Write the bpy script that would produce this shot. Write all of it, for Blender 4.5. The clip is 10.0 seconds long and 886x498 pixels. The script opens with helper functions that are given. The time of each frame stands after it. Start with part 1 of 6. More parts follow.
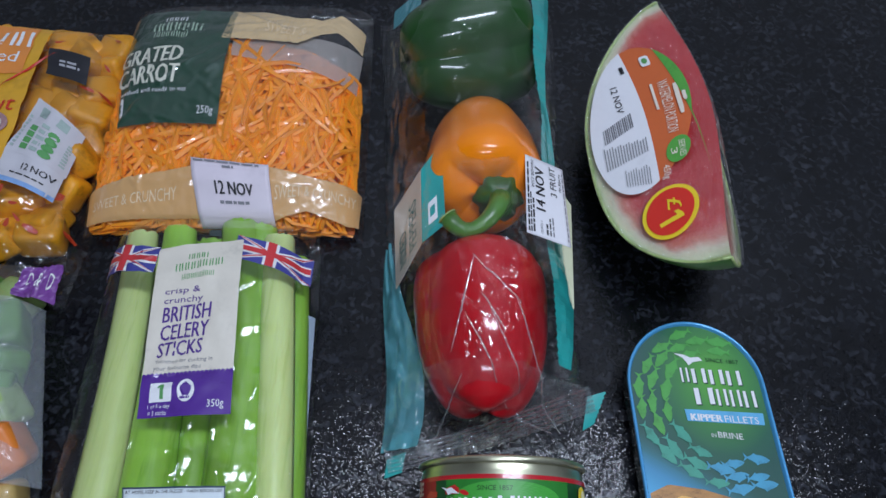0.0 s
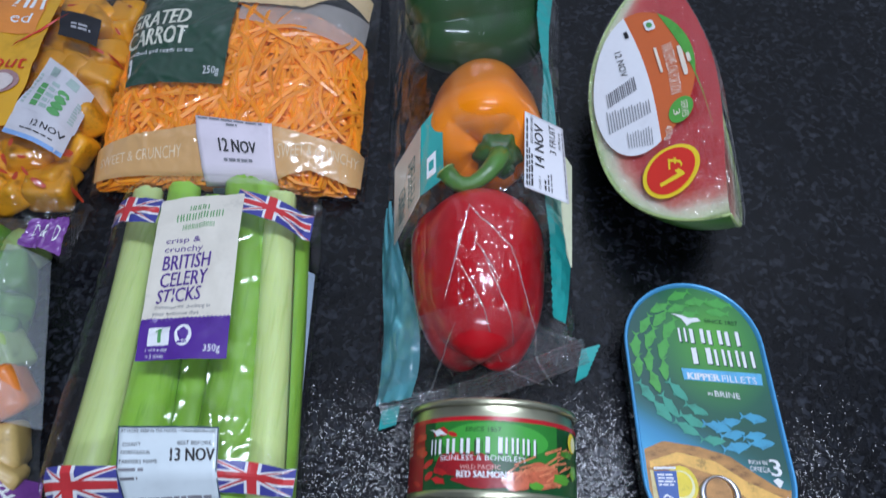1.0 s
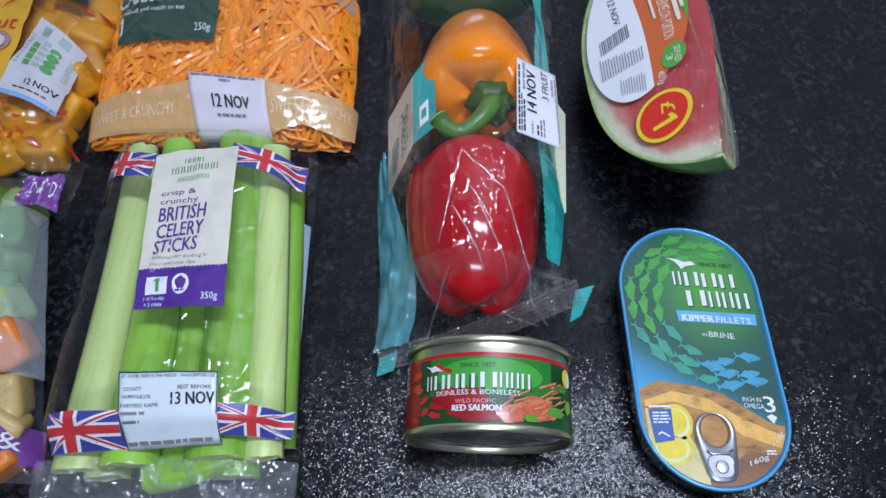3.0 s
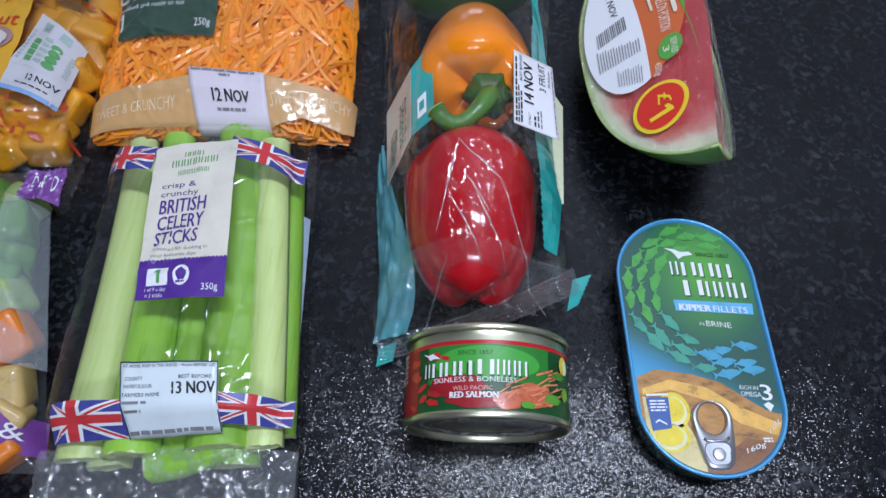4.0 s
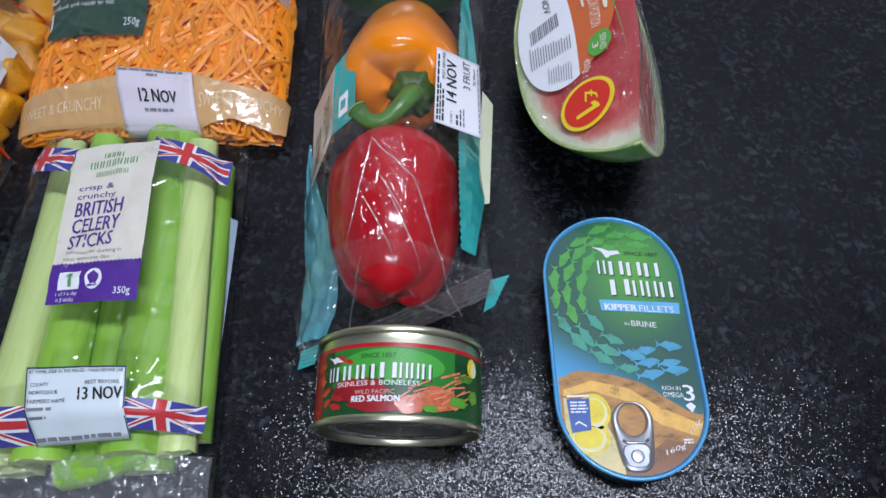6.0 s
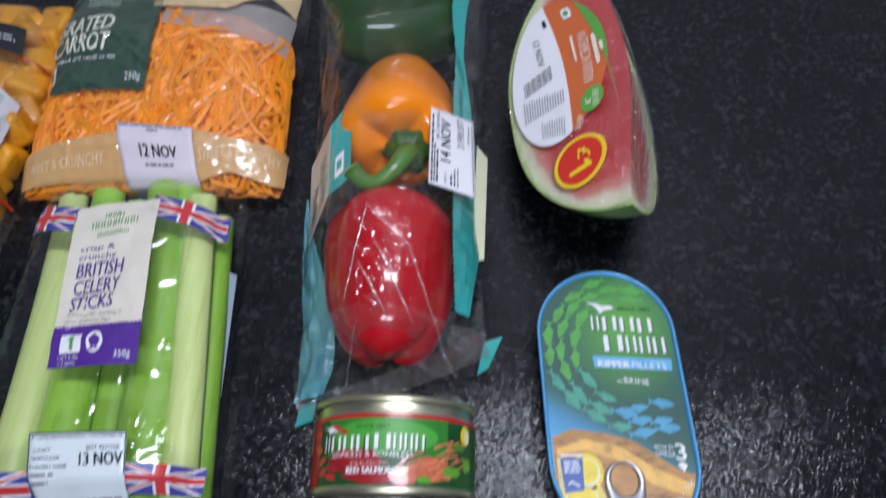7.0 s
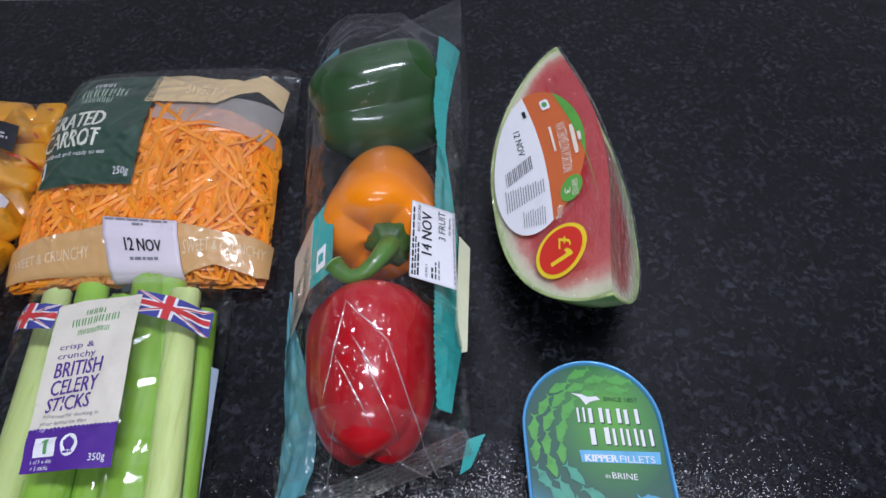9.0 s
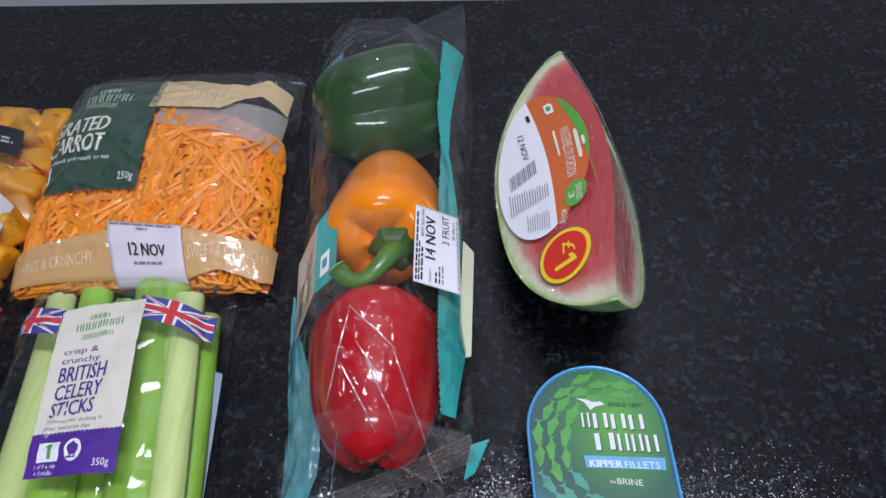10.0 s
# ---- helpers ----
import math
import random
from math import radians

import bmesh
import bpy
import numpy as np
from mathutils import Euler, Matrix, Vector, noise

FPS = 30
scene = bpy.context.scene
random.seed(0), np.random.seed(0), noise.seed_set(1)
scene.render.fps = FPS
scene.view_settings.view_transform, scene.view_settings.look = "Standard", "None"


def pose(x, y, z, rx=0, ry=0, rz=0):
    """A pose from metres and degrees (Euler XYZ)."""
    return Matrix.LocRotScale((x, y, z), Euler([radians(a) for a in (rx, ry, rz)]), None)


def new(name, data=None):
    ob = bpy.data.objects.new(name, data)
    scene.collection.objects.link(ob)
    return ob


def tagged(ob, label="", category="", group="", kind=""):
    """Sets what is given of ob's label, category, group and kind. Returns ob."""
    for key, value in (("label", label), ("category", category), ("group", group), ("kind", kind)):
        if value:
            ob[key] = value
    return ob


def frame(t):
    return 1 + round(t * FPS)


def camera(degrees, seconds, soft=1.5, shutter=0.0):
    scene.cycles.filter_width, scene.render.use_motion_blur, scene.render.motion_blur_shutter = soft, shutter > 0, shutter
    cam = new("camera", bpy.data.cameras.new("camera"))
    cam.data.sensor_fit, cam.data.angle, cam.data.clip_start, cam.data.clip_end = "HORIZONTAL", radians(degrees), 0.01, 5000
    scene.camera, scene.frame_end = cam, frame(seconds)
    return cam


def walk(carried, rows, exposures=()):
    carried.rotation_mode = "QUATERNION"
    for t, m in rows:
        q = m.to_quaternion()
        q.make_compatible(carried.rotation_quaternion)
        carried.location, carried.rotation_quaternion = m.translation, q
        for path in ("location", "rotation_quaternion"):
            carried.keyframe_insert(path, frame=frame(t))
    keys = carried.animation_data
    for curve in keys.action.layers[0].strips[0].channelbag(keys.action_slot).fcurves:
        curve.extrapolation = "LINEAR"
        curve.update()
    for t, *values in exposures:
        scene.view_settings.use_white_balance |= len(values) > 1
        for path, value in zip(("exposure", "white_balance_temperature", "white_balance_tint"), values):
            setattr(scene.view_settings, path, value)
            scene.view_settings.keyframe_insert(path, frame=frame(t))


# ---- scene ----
cam = camera(65.29, 10.0, shutter=0.5)
# seconds, x, y, z, yaw, pitch, roll
PATH = [
    (0, 0.0174, 0.0059, 0.4137, -0.051, -59.643, 2.508),
    (0.5, 0.0256, 0.0035, 0.4063, 1.371, -59.600, 1.830),
    (1, 0.0312, -0.0176, 0.4014, 3.013, -59.615, 0.732),
    (1.5, 0.0373, -0.0352, 0.3939, 3.545, -60.863, -0.124),
    (2, 0.0388, -0.0378, 0.3935, 3.103, -60.932, -0.268),
    (2.5, 0.0363, -0.0341, 0.3933, 3.184, -61.091, -0.355),
    (4, 0.0398, -0.0415, 0.3934, 3.910, -61.192, -1.369),
    (4.5, 0.0414, -0.0419, 0.3930, 4.175, -61.187, -1.571),
    (5, 0.0490, -0.0408, 0.3930, 4.588, -61.175, -1.809),
    (5.5, 0.0789, -0.0374, 0.3882, 3.692, -61.085, -1.535),
    (5.7, 0.0838, -0.0366, 0.3882, 3.620, -61.110, -1.520),
    (6.8, 0.0839, -0.0263, 0.3921, 3.662, -61.802, -1.793),
    (7, 0.0890, -0.0104, 0.4089, 4.405, -60.978, -2.557),
    (7.5, 0.0988, 0.0032, 0.4169, 4.228, -57.602, -2.876),
    (8, 0.0984, 0.0045, 0.4170, 3.643, -56.029, -2.433),
    (8.5, 0.0996, 0.0024, 0.4158, 3.685, -55.403, -2.628),
    (9, 0.0995, 0.0033, 0.4163, 3.864, -55.499, -2.950),
    (9.5, 0.0987, 0.0052, 0.4163, 4.159, -55.296, -3.267),
    (10, 0.0998, 0.0039, 0.4159, 4.457, -55.138, -3.487),
]
walk(cam, [(t, pose(x, y, z, 90 + pitch, 0, yaw) @ pose(0, 0, 0, 0, 0, roll)) for t, x, y, z, yaw, pitch, roll in PATH],
     exposures=((0, -0.34, 6350, 10), (0.5, -0.17, 6300, 10), (1.0, -0.07, 6250, 10), (1.5, -0.03, 6200, 10), (2.5, -0.03, 6200, 10), (4.0, -0.02, 6350, 11),
                (5.5, -0.02, 6450, 11), (7.0, -0.06, 6800, 14), (10.0, -0.03, 6800, 15)))

# ---- light ----
world = bpy.data.worlds.new("room_air")
world.use_nodes = True
world.node_tree.nodes["Background"].inputs[0].default_value = (0.75, 0.8, 0.9, 1)
world.node_tree.nodes["Background"].inputs[1].default_value = 0.15
scene.world = world


def lamp(name, place, watts, long, wide, color=(0.735, 0.82, 1.0)):
    """A ceiling strip light that shines straight down."""
    data = bpy.data.lights.new(name, "AREA")
    data.shape, data.size, data.size_y, data.energy, data.color = "RECTANGLE", long, wide, watts, color
    ob = new(name, data)
    ob.matrix_world = pose(*place)
    return ob


lamp("unseen_strip_lamp", (0.31, 0.09, 1.50), 18.0, 0.70, 0.15)
# Unseen second strip, added as fill where its reflection stays out of view.
lamp("unseen_strip_lamp", (0.10, -1.10, 1.50), 15.0, 0.90, 0.12)

# ---- materials ----
MATS = {}


def mat(name, color, rough=0.5, metal=0.0, vary=0.15, scale=60.0, bump=0.0, bump_scale=300.0, coat=0.0, spec=0.5, sss=0.0, second=None, stretch=(1, 1, 1), rand=0.0, coat_rough=0.08):
    """A procedural surface: colour varied at two scales, fine relief, optional coat and flesh scatter."""
    if name in MATS:
        return MATS[name]
    m = bpy.data.materials.new(name)
    m.use_nodes = True
    n, l = m.node_tree.nodes, m.node_tree.links
    b = n["Principled BSDF"]
    b.inputs["Roughness"].default_value, b.inputs["Metallic"].default_value = rough, metal
    b.inputs["Coat Weight"].default_value, b.inputs["Coat Roughness"].default_value = coat, coat_rough
    b.inputs["Specular IOR Level"].default_value = spec
    if sss:
        b.inputs["Subsurface Weight"].default_value = sss
        b.inputs["Subsurface Radius"].default_value = (0.006, 0.004, 0.002)
        b.inputs["Subsurface Scale"].default_value = 0.6
    co = n.new("ShaderNodeTexCoord")
    mp = n.new("ShaderNodeMapping")
    mp.inputs["Scale"].default_value = stretch
    l.new(co.outputs["Object"], mp.inputs[0])
    big, fine = n.new("ShaderNodeTexNoise"), n.new("ShaderNodeTexNoise")
    big.inputs["Scale"].default_value, fine.inputs["Scale"].default_value = scale, scale * 7
    big.inputs["Detail"].default_value = 4
    l.new(mp.outputs[0], big.inputs[0]), l.new(mp.outputs[0], fine.inputs[0])
    add = n.new("ShaderNodeMath")
    add.operation = "MULTIPLY_ADD"
    l.new(fine.outputs[0], add.inputs[0])
    add.inputs[1].default_value = 0.4
    l.new(big.outputs[0], add.inputs[2])
    ramp = n.new("ShaderNodeValToRGB")
    second = second or tuple(c * (1 - 2.2 * vary) for c in color)
    light = tuple(min(1, c * (1 + vary)) for c in color)
    ramp.color_ramp.elements[0].position, ramp.color_ramp.elements[1].position = 0.42, 0.98
    ramp.color_ramp.elements[0].color, ramp.color_ramp.elements[1].color = (*second, 1), (*light, 1)
    e = ramp.color_ramp.elements.new(0.62)
    e.color = (*color, 1)
    l.new(add.outputs[0], ramp.inputs[0])
    out = ramp.outputs[0]
    if rand:
        info, hsv, mr = n.new("ShaderNodeObjectInfo"), n.new("ShaderNodeHueSaturation"), n.new("ShaderNodeMapRange")
        mr.inputs[3].default_value, mr.inputs[4].default_value = 1 - rand, 1 + rand
        l.new(info.outputs["Random"], mr.inputs[0]), l.new(mr.outputs[0], hsv.inputs["Value"])
        l.new(out, hsv.inputs["Color"])
        out = hsv.outputs[0]
    l.new(out, b.inputs["Base Color"])
    if bump:
        bn, bp = n.new("ShaderNodeTexNoise"), n.new("ShaderNodeBump")
        bn.inputs["Scale"].default_value, bn.inputs["Detail"].default_value = bump_scale, 3
        l.new(mp.outputs[0], bn.inputs[0])
        bp.inputs["Strength"].default_value, bp.inputs["Distance"].default_value = bump, 0.002
        l.new(bn.outputs[0], bp.inputs["Height"]), l.new(bp.outputs[0], b.inputs["Normal"])
        if coat:
            l.new(bp.outputs[0], b.inputs["Coat Normal"])
    MATS[name] = m
    return m


def film_mat(name, tint=(1, 1, 1), gloss=0.9, haze=0.05, rough=0.05, crease=0.5, scale=45.0, haze_color=(0.85, 0.88, 0.92)):
    """Thin clear plastic: see-through, with creased gloss and a little milky haze."""
    m = bpy.data.materials.new(name)
    m.use_nodes = True
    n, l = m.node_tree.nodes, m.node_tree.links
    n.remove(n["Principled BSDF"])
    tr, gl, df, fr = n.new("ShaderNodeBsdfTransparent"), n.new("ShaderNodeBsdfGlossy"), n.new("ShaderNodeBsdfDiffuse"), n.new("ShaderNodeLayerWeight")
    tr.inputs[0].default_value, df.inputs[0].default_value = (*tint, 1), (*haze_color, 1)
    gl.inputs["Color"].default_value, gl.inputs["Roughness"].default_value = (1, 1, 1, 1), rough
    fr.inputs[0].default_value = 0.5
    five, base = n.new("ShaderNodeMath"), n.new("ShaderNodeMath")
    five.operation, five.inputs[1].default_value = "POWER", 5.0
    base.operation, base.inputs[1].default_value, base.inputs[2].default_value = "MULTIPLY_ADD", 0.38, 0.038
    l.new(fr.outputs["Facing"], five.inputs[0]), l.new(five.outputs[0], base.inputs[0])
    co = n.new("ShaderNodeTexCoord")

    def crease_at(size, stretch):
        mp, t, sub, ab = n.new("ShaderNodeMapping"), n.new("ShaderNodeTexNoise"), n.new("ShaderNodeMath"), n.new("ShaderNodeMath")
        mp.inputs["Scale"].default_value, mp.inputs["Rotation"].default_value = stretch, (0, 0, size)
        t.inputs["Scale"].default_value, t.inputs["Detail"].default_value, t.inputs["Distortion"].default_value = size, 1.0, 0.4
        sub.operation, sub.inputs[1].default_value, ab.operation = "SUBTRACT", 0.5, "ABSOLUTE"
        l.new(co.outputs["Object"], mp.inputs[0]), l.new(mp.outputs[0], t.inputs[0]), l.new(t.outputs[0], sub.inputs[0]), l.new(sub.outputs[0], ab.inputs[0])
        return ab.outputs[0]
    add = n.new("ShaderNodeMath")
    add.operation = "MULTIPLY_ADD"
    add.inputs[1].default_value = 0.22
    l.new(crease_at(scale * 2.3, (1.6, 0.7, 1)), add.inputs[0]), l.new(crease_at(scale, (1, 0.8, 1)), add.inputs[2])
    bp = n.new("ShaderNodeBump")
    bp.inputs["Strength"].default_value, bp.inputs["Distance"].default_value = crease, 0.016
    l.new(add.outputs[0], bp.inputs["Height"])
    l.new(bp.outputs[0], gl.inputs["Normal"])
    k = n.new("ShaderNodeMath")
    k.operation = "MULTIPLY"
    k.inputs[1].default_value = gloss
    l.new(base.outputs[0], k.inputs[0])
    m1, m2 = n.new("ShaderNodeMixShader"), n.new("ShaderNodeMixShader")
    m1.inputs[0].default_value = haze
    l.new(tr.outputs[0], m1.inputs[1]), l.new(df.outputs[0], m1.inputs[2])
    l.new(k.outputs[0], m2.inputs[0]), l.new(m1.outputs[0], m2.inputs[1]), l.new(gl.outputs[0], m2.inputs[2])
    l.new(m2.outputs[0], n["Material Output"].inputs[0])
    return m


def granite_mat():
    """Polished black speckled worktop: dark ground, grey and bluish flecks, glittering grain."""
    m = bpy.data.materials.new("black_granite")
    m.use_nodes = True
    n, l = m.node_tree.nodes, m.node_tree.links
    b = n["Principled BSDF"]
    co = n.new("ShaderNodeTexCoord")

    def ramp(source, stops):
        r = n.new("ShaderNodeValToRGB")
        r.color_ramp.elements[0].position, r.color_ramp.elements[0].color = stops[0][0], (*stops[0][1], 1)
        r.color_ramp.elements[1].position, r.color_ramp.elements[1].color = stops[-1][0], (*stops[-1][1], 1)
        l.new(source, r.inputs[0])
        return r.outputs[0]

    def noise_at(scale, detail=3.0, dist=0.0):
        t = n.new("ShaderNodeTexNoise")
        t.inputs["Scale"].default_value, t.inputs["Detail"].default_value, t.inputs["Distortion"].default_value = scale, detail, dist
        l.new(co.outputs["Object"], t.inputs[0])
        return t.outputs[0]

    def mix(fac, a, c):
        x = n.new("ShaderNodeMix")
        x.data_type = "RGBA"
        l.new(fac, x.inputs[0]), l.new(a, x.inputs[6]), l.new(c, x.inputs[7])
        return x.outputs[2]

    base = ramp(noise_at(70, 5), [(0.35, (0.0016, 0.0018, 0.0026)), (0.7, (0.0058, 0.0066, 0.0092))])
    fleck = ramp(noise_at(210, 6, 0.6), [(0.49, (0, 0, 0)), (0.72, (1, 1, 1))])
    tone = ramp(noise_at(40, 2), [(0.4, (0.010, 0.012, 0.016)), (0.65, (0.040, 0.044, 0.055))])
    l.new(mix(fleck, base, tone), b.inputs["Base Color"])
    b.inputs["Roughness"].default_value = 0.32
    b.inputs["Specular IOR Level"].default_value = 0.03
    v = n.new("ShaderNodeTexVoronoi")
    v.inputs["Scale"].default_value = 2500
    l.new(co.outputs["Object"], v.inputs[0])
    # each tiny grain leans its own way, so single grains catch a lamp
    sub, sc, ad, nm = n.new("ShaderNodeVectorMath"), n.new("ShaderNodeVectorMath"), n.new("ShaderNodeVectorMath"), n.new("ShaderNodeVectorMath")
    geo = n.new("ShaderNodeNewGeometry")
    sub.operation, sc.operation, ad.operation, nm.operation = "SUBTRACT", "SCALE", "ADD", "NORMALIZE"
    sub.inputs[1].default_value = (0.5, 0.5, 0.5)
    sc.inputs["Scale"].default_value = 0.30
    l.new(v.outputs["Color"], sub.inputs[0]), l.new(sub.outputs[0], sc.inputs[0]), l.new(sc.outputs[0], ad.inputs[0])
    l.new(geo.outputs["Normal"], ad.inputs[1]), l.new(ad.outputs[0], nm.inputs[0])
    b.inputs["Coat Weight"].default_value, b.inputs["Coat Roughness"].default_value = 0.78, 0.10
    l.new(nm.outputs[0], b.inputs["Coat Normal"])
    return m


GRANITE = granite_mat()
FILM = film_mat("clear_film", gloss=1.4, haze=0.005, crease=0.50, scale=26, rough=0.10)
PEPPER_FILM = film_mat("creased_clear_film", gloss=1.3, haze=0.001, crease=0.5, scale=24, rough=0.085)
WHITE_WALL = mat("white_wall_paint", (0.40, 0.40, 0.42), 0.7, vary=0.03, scale=6)
GREY_WALL = mat("pale_grey_splashback", (0.62, 0.63, 0.64), 0.45, vary=0.04, scale=9)
PAPER = mat("white_paper_label", (0.80, 0.80, 0.83), 0.5, vary=0.04, scale=40)
PINK_PAPER = mat("pinkish_white_label", (0.72, 0.65, 0.71), 0.5, vary=0.04, scale=40)
CREAM = mat("cream_print", (0.74, 0.69, 0.58), 0.42, vary=0.06, scale=60, coat=0.6, coat_rough=0.14, bump=0.3, bump_scale=45)
INK = mat("black_ink", (0.012, 0.012, 0.015), 0.5, vary=0.1)
GREY_INK = mat("grey_ink", (0.22, 0.22, 0.24), 0.5, vary=0.1)
PURPLE = mat("purple_print", (0.085, 0.022, 0.27), 0.4, vary=0.08, coat=0.5, coat_rough=0.14, bump=0.3, bump_scale=45)
DARK_PURPLE = mat("purple_ink", (0.085, 0.03, 0.24), 0.45, vary=0.05)
WHITE_INK = mat("white_ink", (0.82, 0.83, 0.84), 0.45, vary=0.03)
BLUE_FLAG = mat("blue_flag_print", (0.060, 0.065, 0.30), 0.4, vary=0.1)
RED_FLAG = mat("red_flag_print", (0.60, 0.042, 0.048), 0.4, vary=0.1)
GREEN_INK = mat("green_ink", (0.10, 0.33, 0.10), 0.45, vary=0.08)
TEAL = mat("teal_print", (0.020, 0.35, 0.32), 0.35, vary=0.1, scale=30, coat=0.5)
TEAL_FILM = film_mat("teal_tinted_film", tint=(0.45, 0.82, 0.85), gloss=1.8, haze=0.5, rough=0.1, haze_color=(0.18, 0.60, 0.68))
DARK_GREEN = mat("dark_green_print", (0.010, 0.055, 0.028), 0.35, vary=0.12, scale=30, coat=0.7, coat_rough=0.14, bump=0.5, bump_scale=45)
TAN = mat("tan_print", (0.72, 0.42, 0.17), 0.35, vary=0.06, scale=30, coat=1.0, coat_rough=0.14, bump=0.9, bump_scale=55)
TIN_METAL = mat("brushed_tin", (0.66, 0.64, 0.59), 0.24, 1.0, vary=0.06, scale=40)
GOLD_METAL = mat("gold_lacquered_tin", (0.76, 0.75, 0.53), 0.32, 1.0, vary=0.06, scale=40)
BLUE_RIM = mat("blue_lacquered_rim", (0.10, 0.40, 0.74), 0.25, 0.2, vary=0.08, scale=40, coat=0.5)

# ---- building helpers ----


def mesh_of(name, verts, faces, material, smooth=False):
    me = bpy.data.meshes.new(name)
    me.from_pydata([tuple(v) for v in verts], [], faces)
    me.materials.append(material)
    if smooth:
        me.polygons.foreach_set("use_smooth", [True] * len(me.polygons))
    me.update()
    return me


def part(name, bm, material, parent, label="", smooth=False):
    """A bmesh, or (verts, faces), as ONE mesh object under a thing or part; coordinates are the thing's own."""
    if isinstance(bm, tuple):
        me = mesh_of(name, bm[0], bm[1], material, smooth)
    else:
        me = bpy.data.meshes.new(name)
        bm.to_mesh(me)
        bm.free()
        me.materials.append(material)
        if smooth:
            me.polygons.foreach_set("use_smooth", [True] * len(me.polygons))
    ob = new(name, me)
    ob.parent = parent
    if label:
        ob["label"] = label
    return ob


def thing(name, place, label, category, group="", kind="", turn=0.0):
    ob = new(name)
    ob.empty_display_size = 0.02
    ob.matrix_world = pose(*place, 0, 0, turn)
    return tagged(ob, label, category, group, kind)


def grid(f, ns, nt, s0=0.0, s1=1.0, t0=0.0, t1=1.0):
    verts = [f(s0 + (s1 - s0) * i / ns, t0 + (t1 - t0) * j / nt) for j in range(nt + 1) for i in range(ns + 1)]
    w = ns + 1
    faces = [(j * w + i, j * w + i + 1, (j + 1) * w + i + 1, (j + 1) * w + i) for j in range(nt) for i in range(ns)]
    return verts, faces


def join(*geos):
    verts, faces = [], []
    for v, f in geos:
        k = len(verts)
        verts += list(v)
        faces += [tuple(i + k for i in p) for p in f]
    return verts, faces


def tube(points, radii, sides=10, caps=True, squash=1.0):
    """A tapered tube along points."""
    verts, faces = [], []
    pts = [Vector(p) for p in points]
    side = None
    for i, p in enumerate(pts):
        d = (pts[min(i + 1, len(pts) - 1)] - pts[max(i - 1, 0)]).normalized()
        if side is None:
            side = d.cross(Vector((0.13, 0.31, 0.94))).normalized()
        side = (side - d * side.dot(d)).normalized()
        up = d.cross(side)
        for k in range(sides):
            a = 2 * math.pi * k / sides
            verts.append(p + radii[i] * (side * math.cos(a) + up * math.sin(a) * squash))
    for i in range(len(pts) - 1):
        for k in range(sides):
            q = (k + 1) % sides
            faces.append((i * sides + k, i * sides + q, (i + 1) * sides + q, (i + 1) * sides + k))
    if caps:
        faces.append(tuple(reversed(range(sides))))
        faces.append(tuple((len(pts) - 1) * sides + k for k in range(sides)))
    return verts, faces


def box_geo(x0, x1, y0, y1, z0, z1):
    v = [(x, y, z) for z in (z0, z1) for y in (y0, y1) for x in (x0, x1)]
    return v, [(0, 2, 3, 1), (4, 5, 7, 6), (0, 1, 5, 4), (2, 6, 7, 3), (0, 4, 6, 2), (1, 3, 7, 5)]


def quad_sheet(a, b, c, d, height=None, lift=0.0):
    """A sheet f(s, t) over the corners a (0,0), b (1,0), c (1,1), d (0,1); with a height function it is draped on z = height(x, y)."""
    a, b, c, d = (Vector((*p, 0)) if len(p) == 2 else Vector(p) for p in (a, b, c, d))

    def f(s, t):
        p = (a * (1 - s) + b * s) * (1 - t) + (d * (1 - s) + c * s) * t
        if height:
            p.z = height(p.x, p.y)
        p.z += lift
        return p
    return f


def raised(f, h):
    """The sheet f lifted along its own normal."""
    def g(s, t):
        e = 0.01
        p = f(s, t)
        nrm = (f(s + e, t) - f(s - e, t)).cross(f(s, t + e) - f(s, t - e))
        return p + nrm.normalized() * h
    return g


def slab(f, ns, nt, thick=0.0003, s0=0.0, s1=1.0, t0=0.0, t1=1.0):
    """A patch of the sheet f with thickness."""
    top, faces = grid(f, ns, nt, s0, s1, t0, t1)
    low, _ = grid(raised(f, -thick), ns, nt, s0, s1, t0, t1)
    k, w = len(top), ns + 1
    edge = [i for i in range(w)] + [j * w + ns for j in range(1, nt + 1)] + [nt * w + i for i in range(ns - 1, -1, -1)] + [j * w for j in range(nt - 1, 0, -1)]
    sides = [(edge[i], edge[i - 1], edge[i - 1] + k, edge[i] + k) for i in range(len(edge))]
    return top + low, faces + [tuple(i + k for i in reversed(p)) for p in faces] + sides


def strip_quad(f, quad, n=6, m=1):
    """A four-cornered piece of the sheet f, given in its (s, t)."""
    (ax, ay), (bx, by), (cx, cy), (dx, dy) = quad

    def g(s, t):
        x = (ax * (1 - s) + bx * s) * (1 - t) + (dx * (1 - s) + cx * s) * t
        y = (ay * (1 - s) + by * s) * (1 - t) + (dy * (1 - s) + cy * s) * t
        return f(x, y)
    return grid(g, n, m)


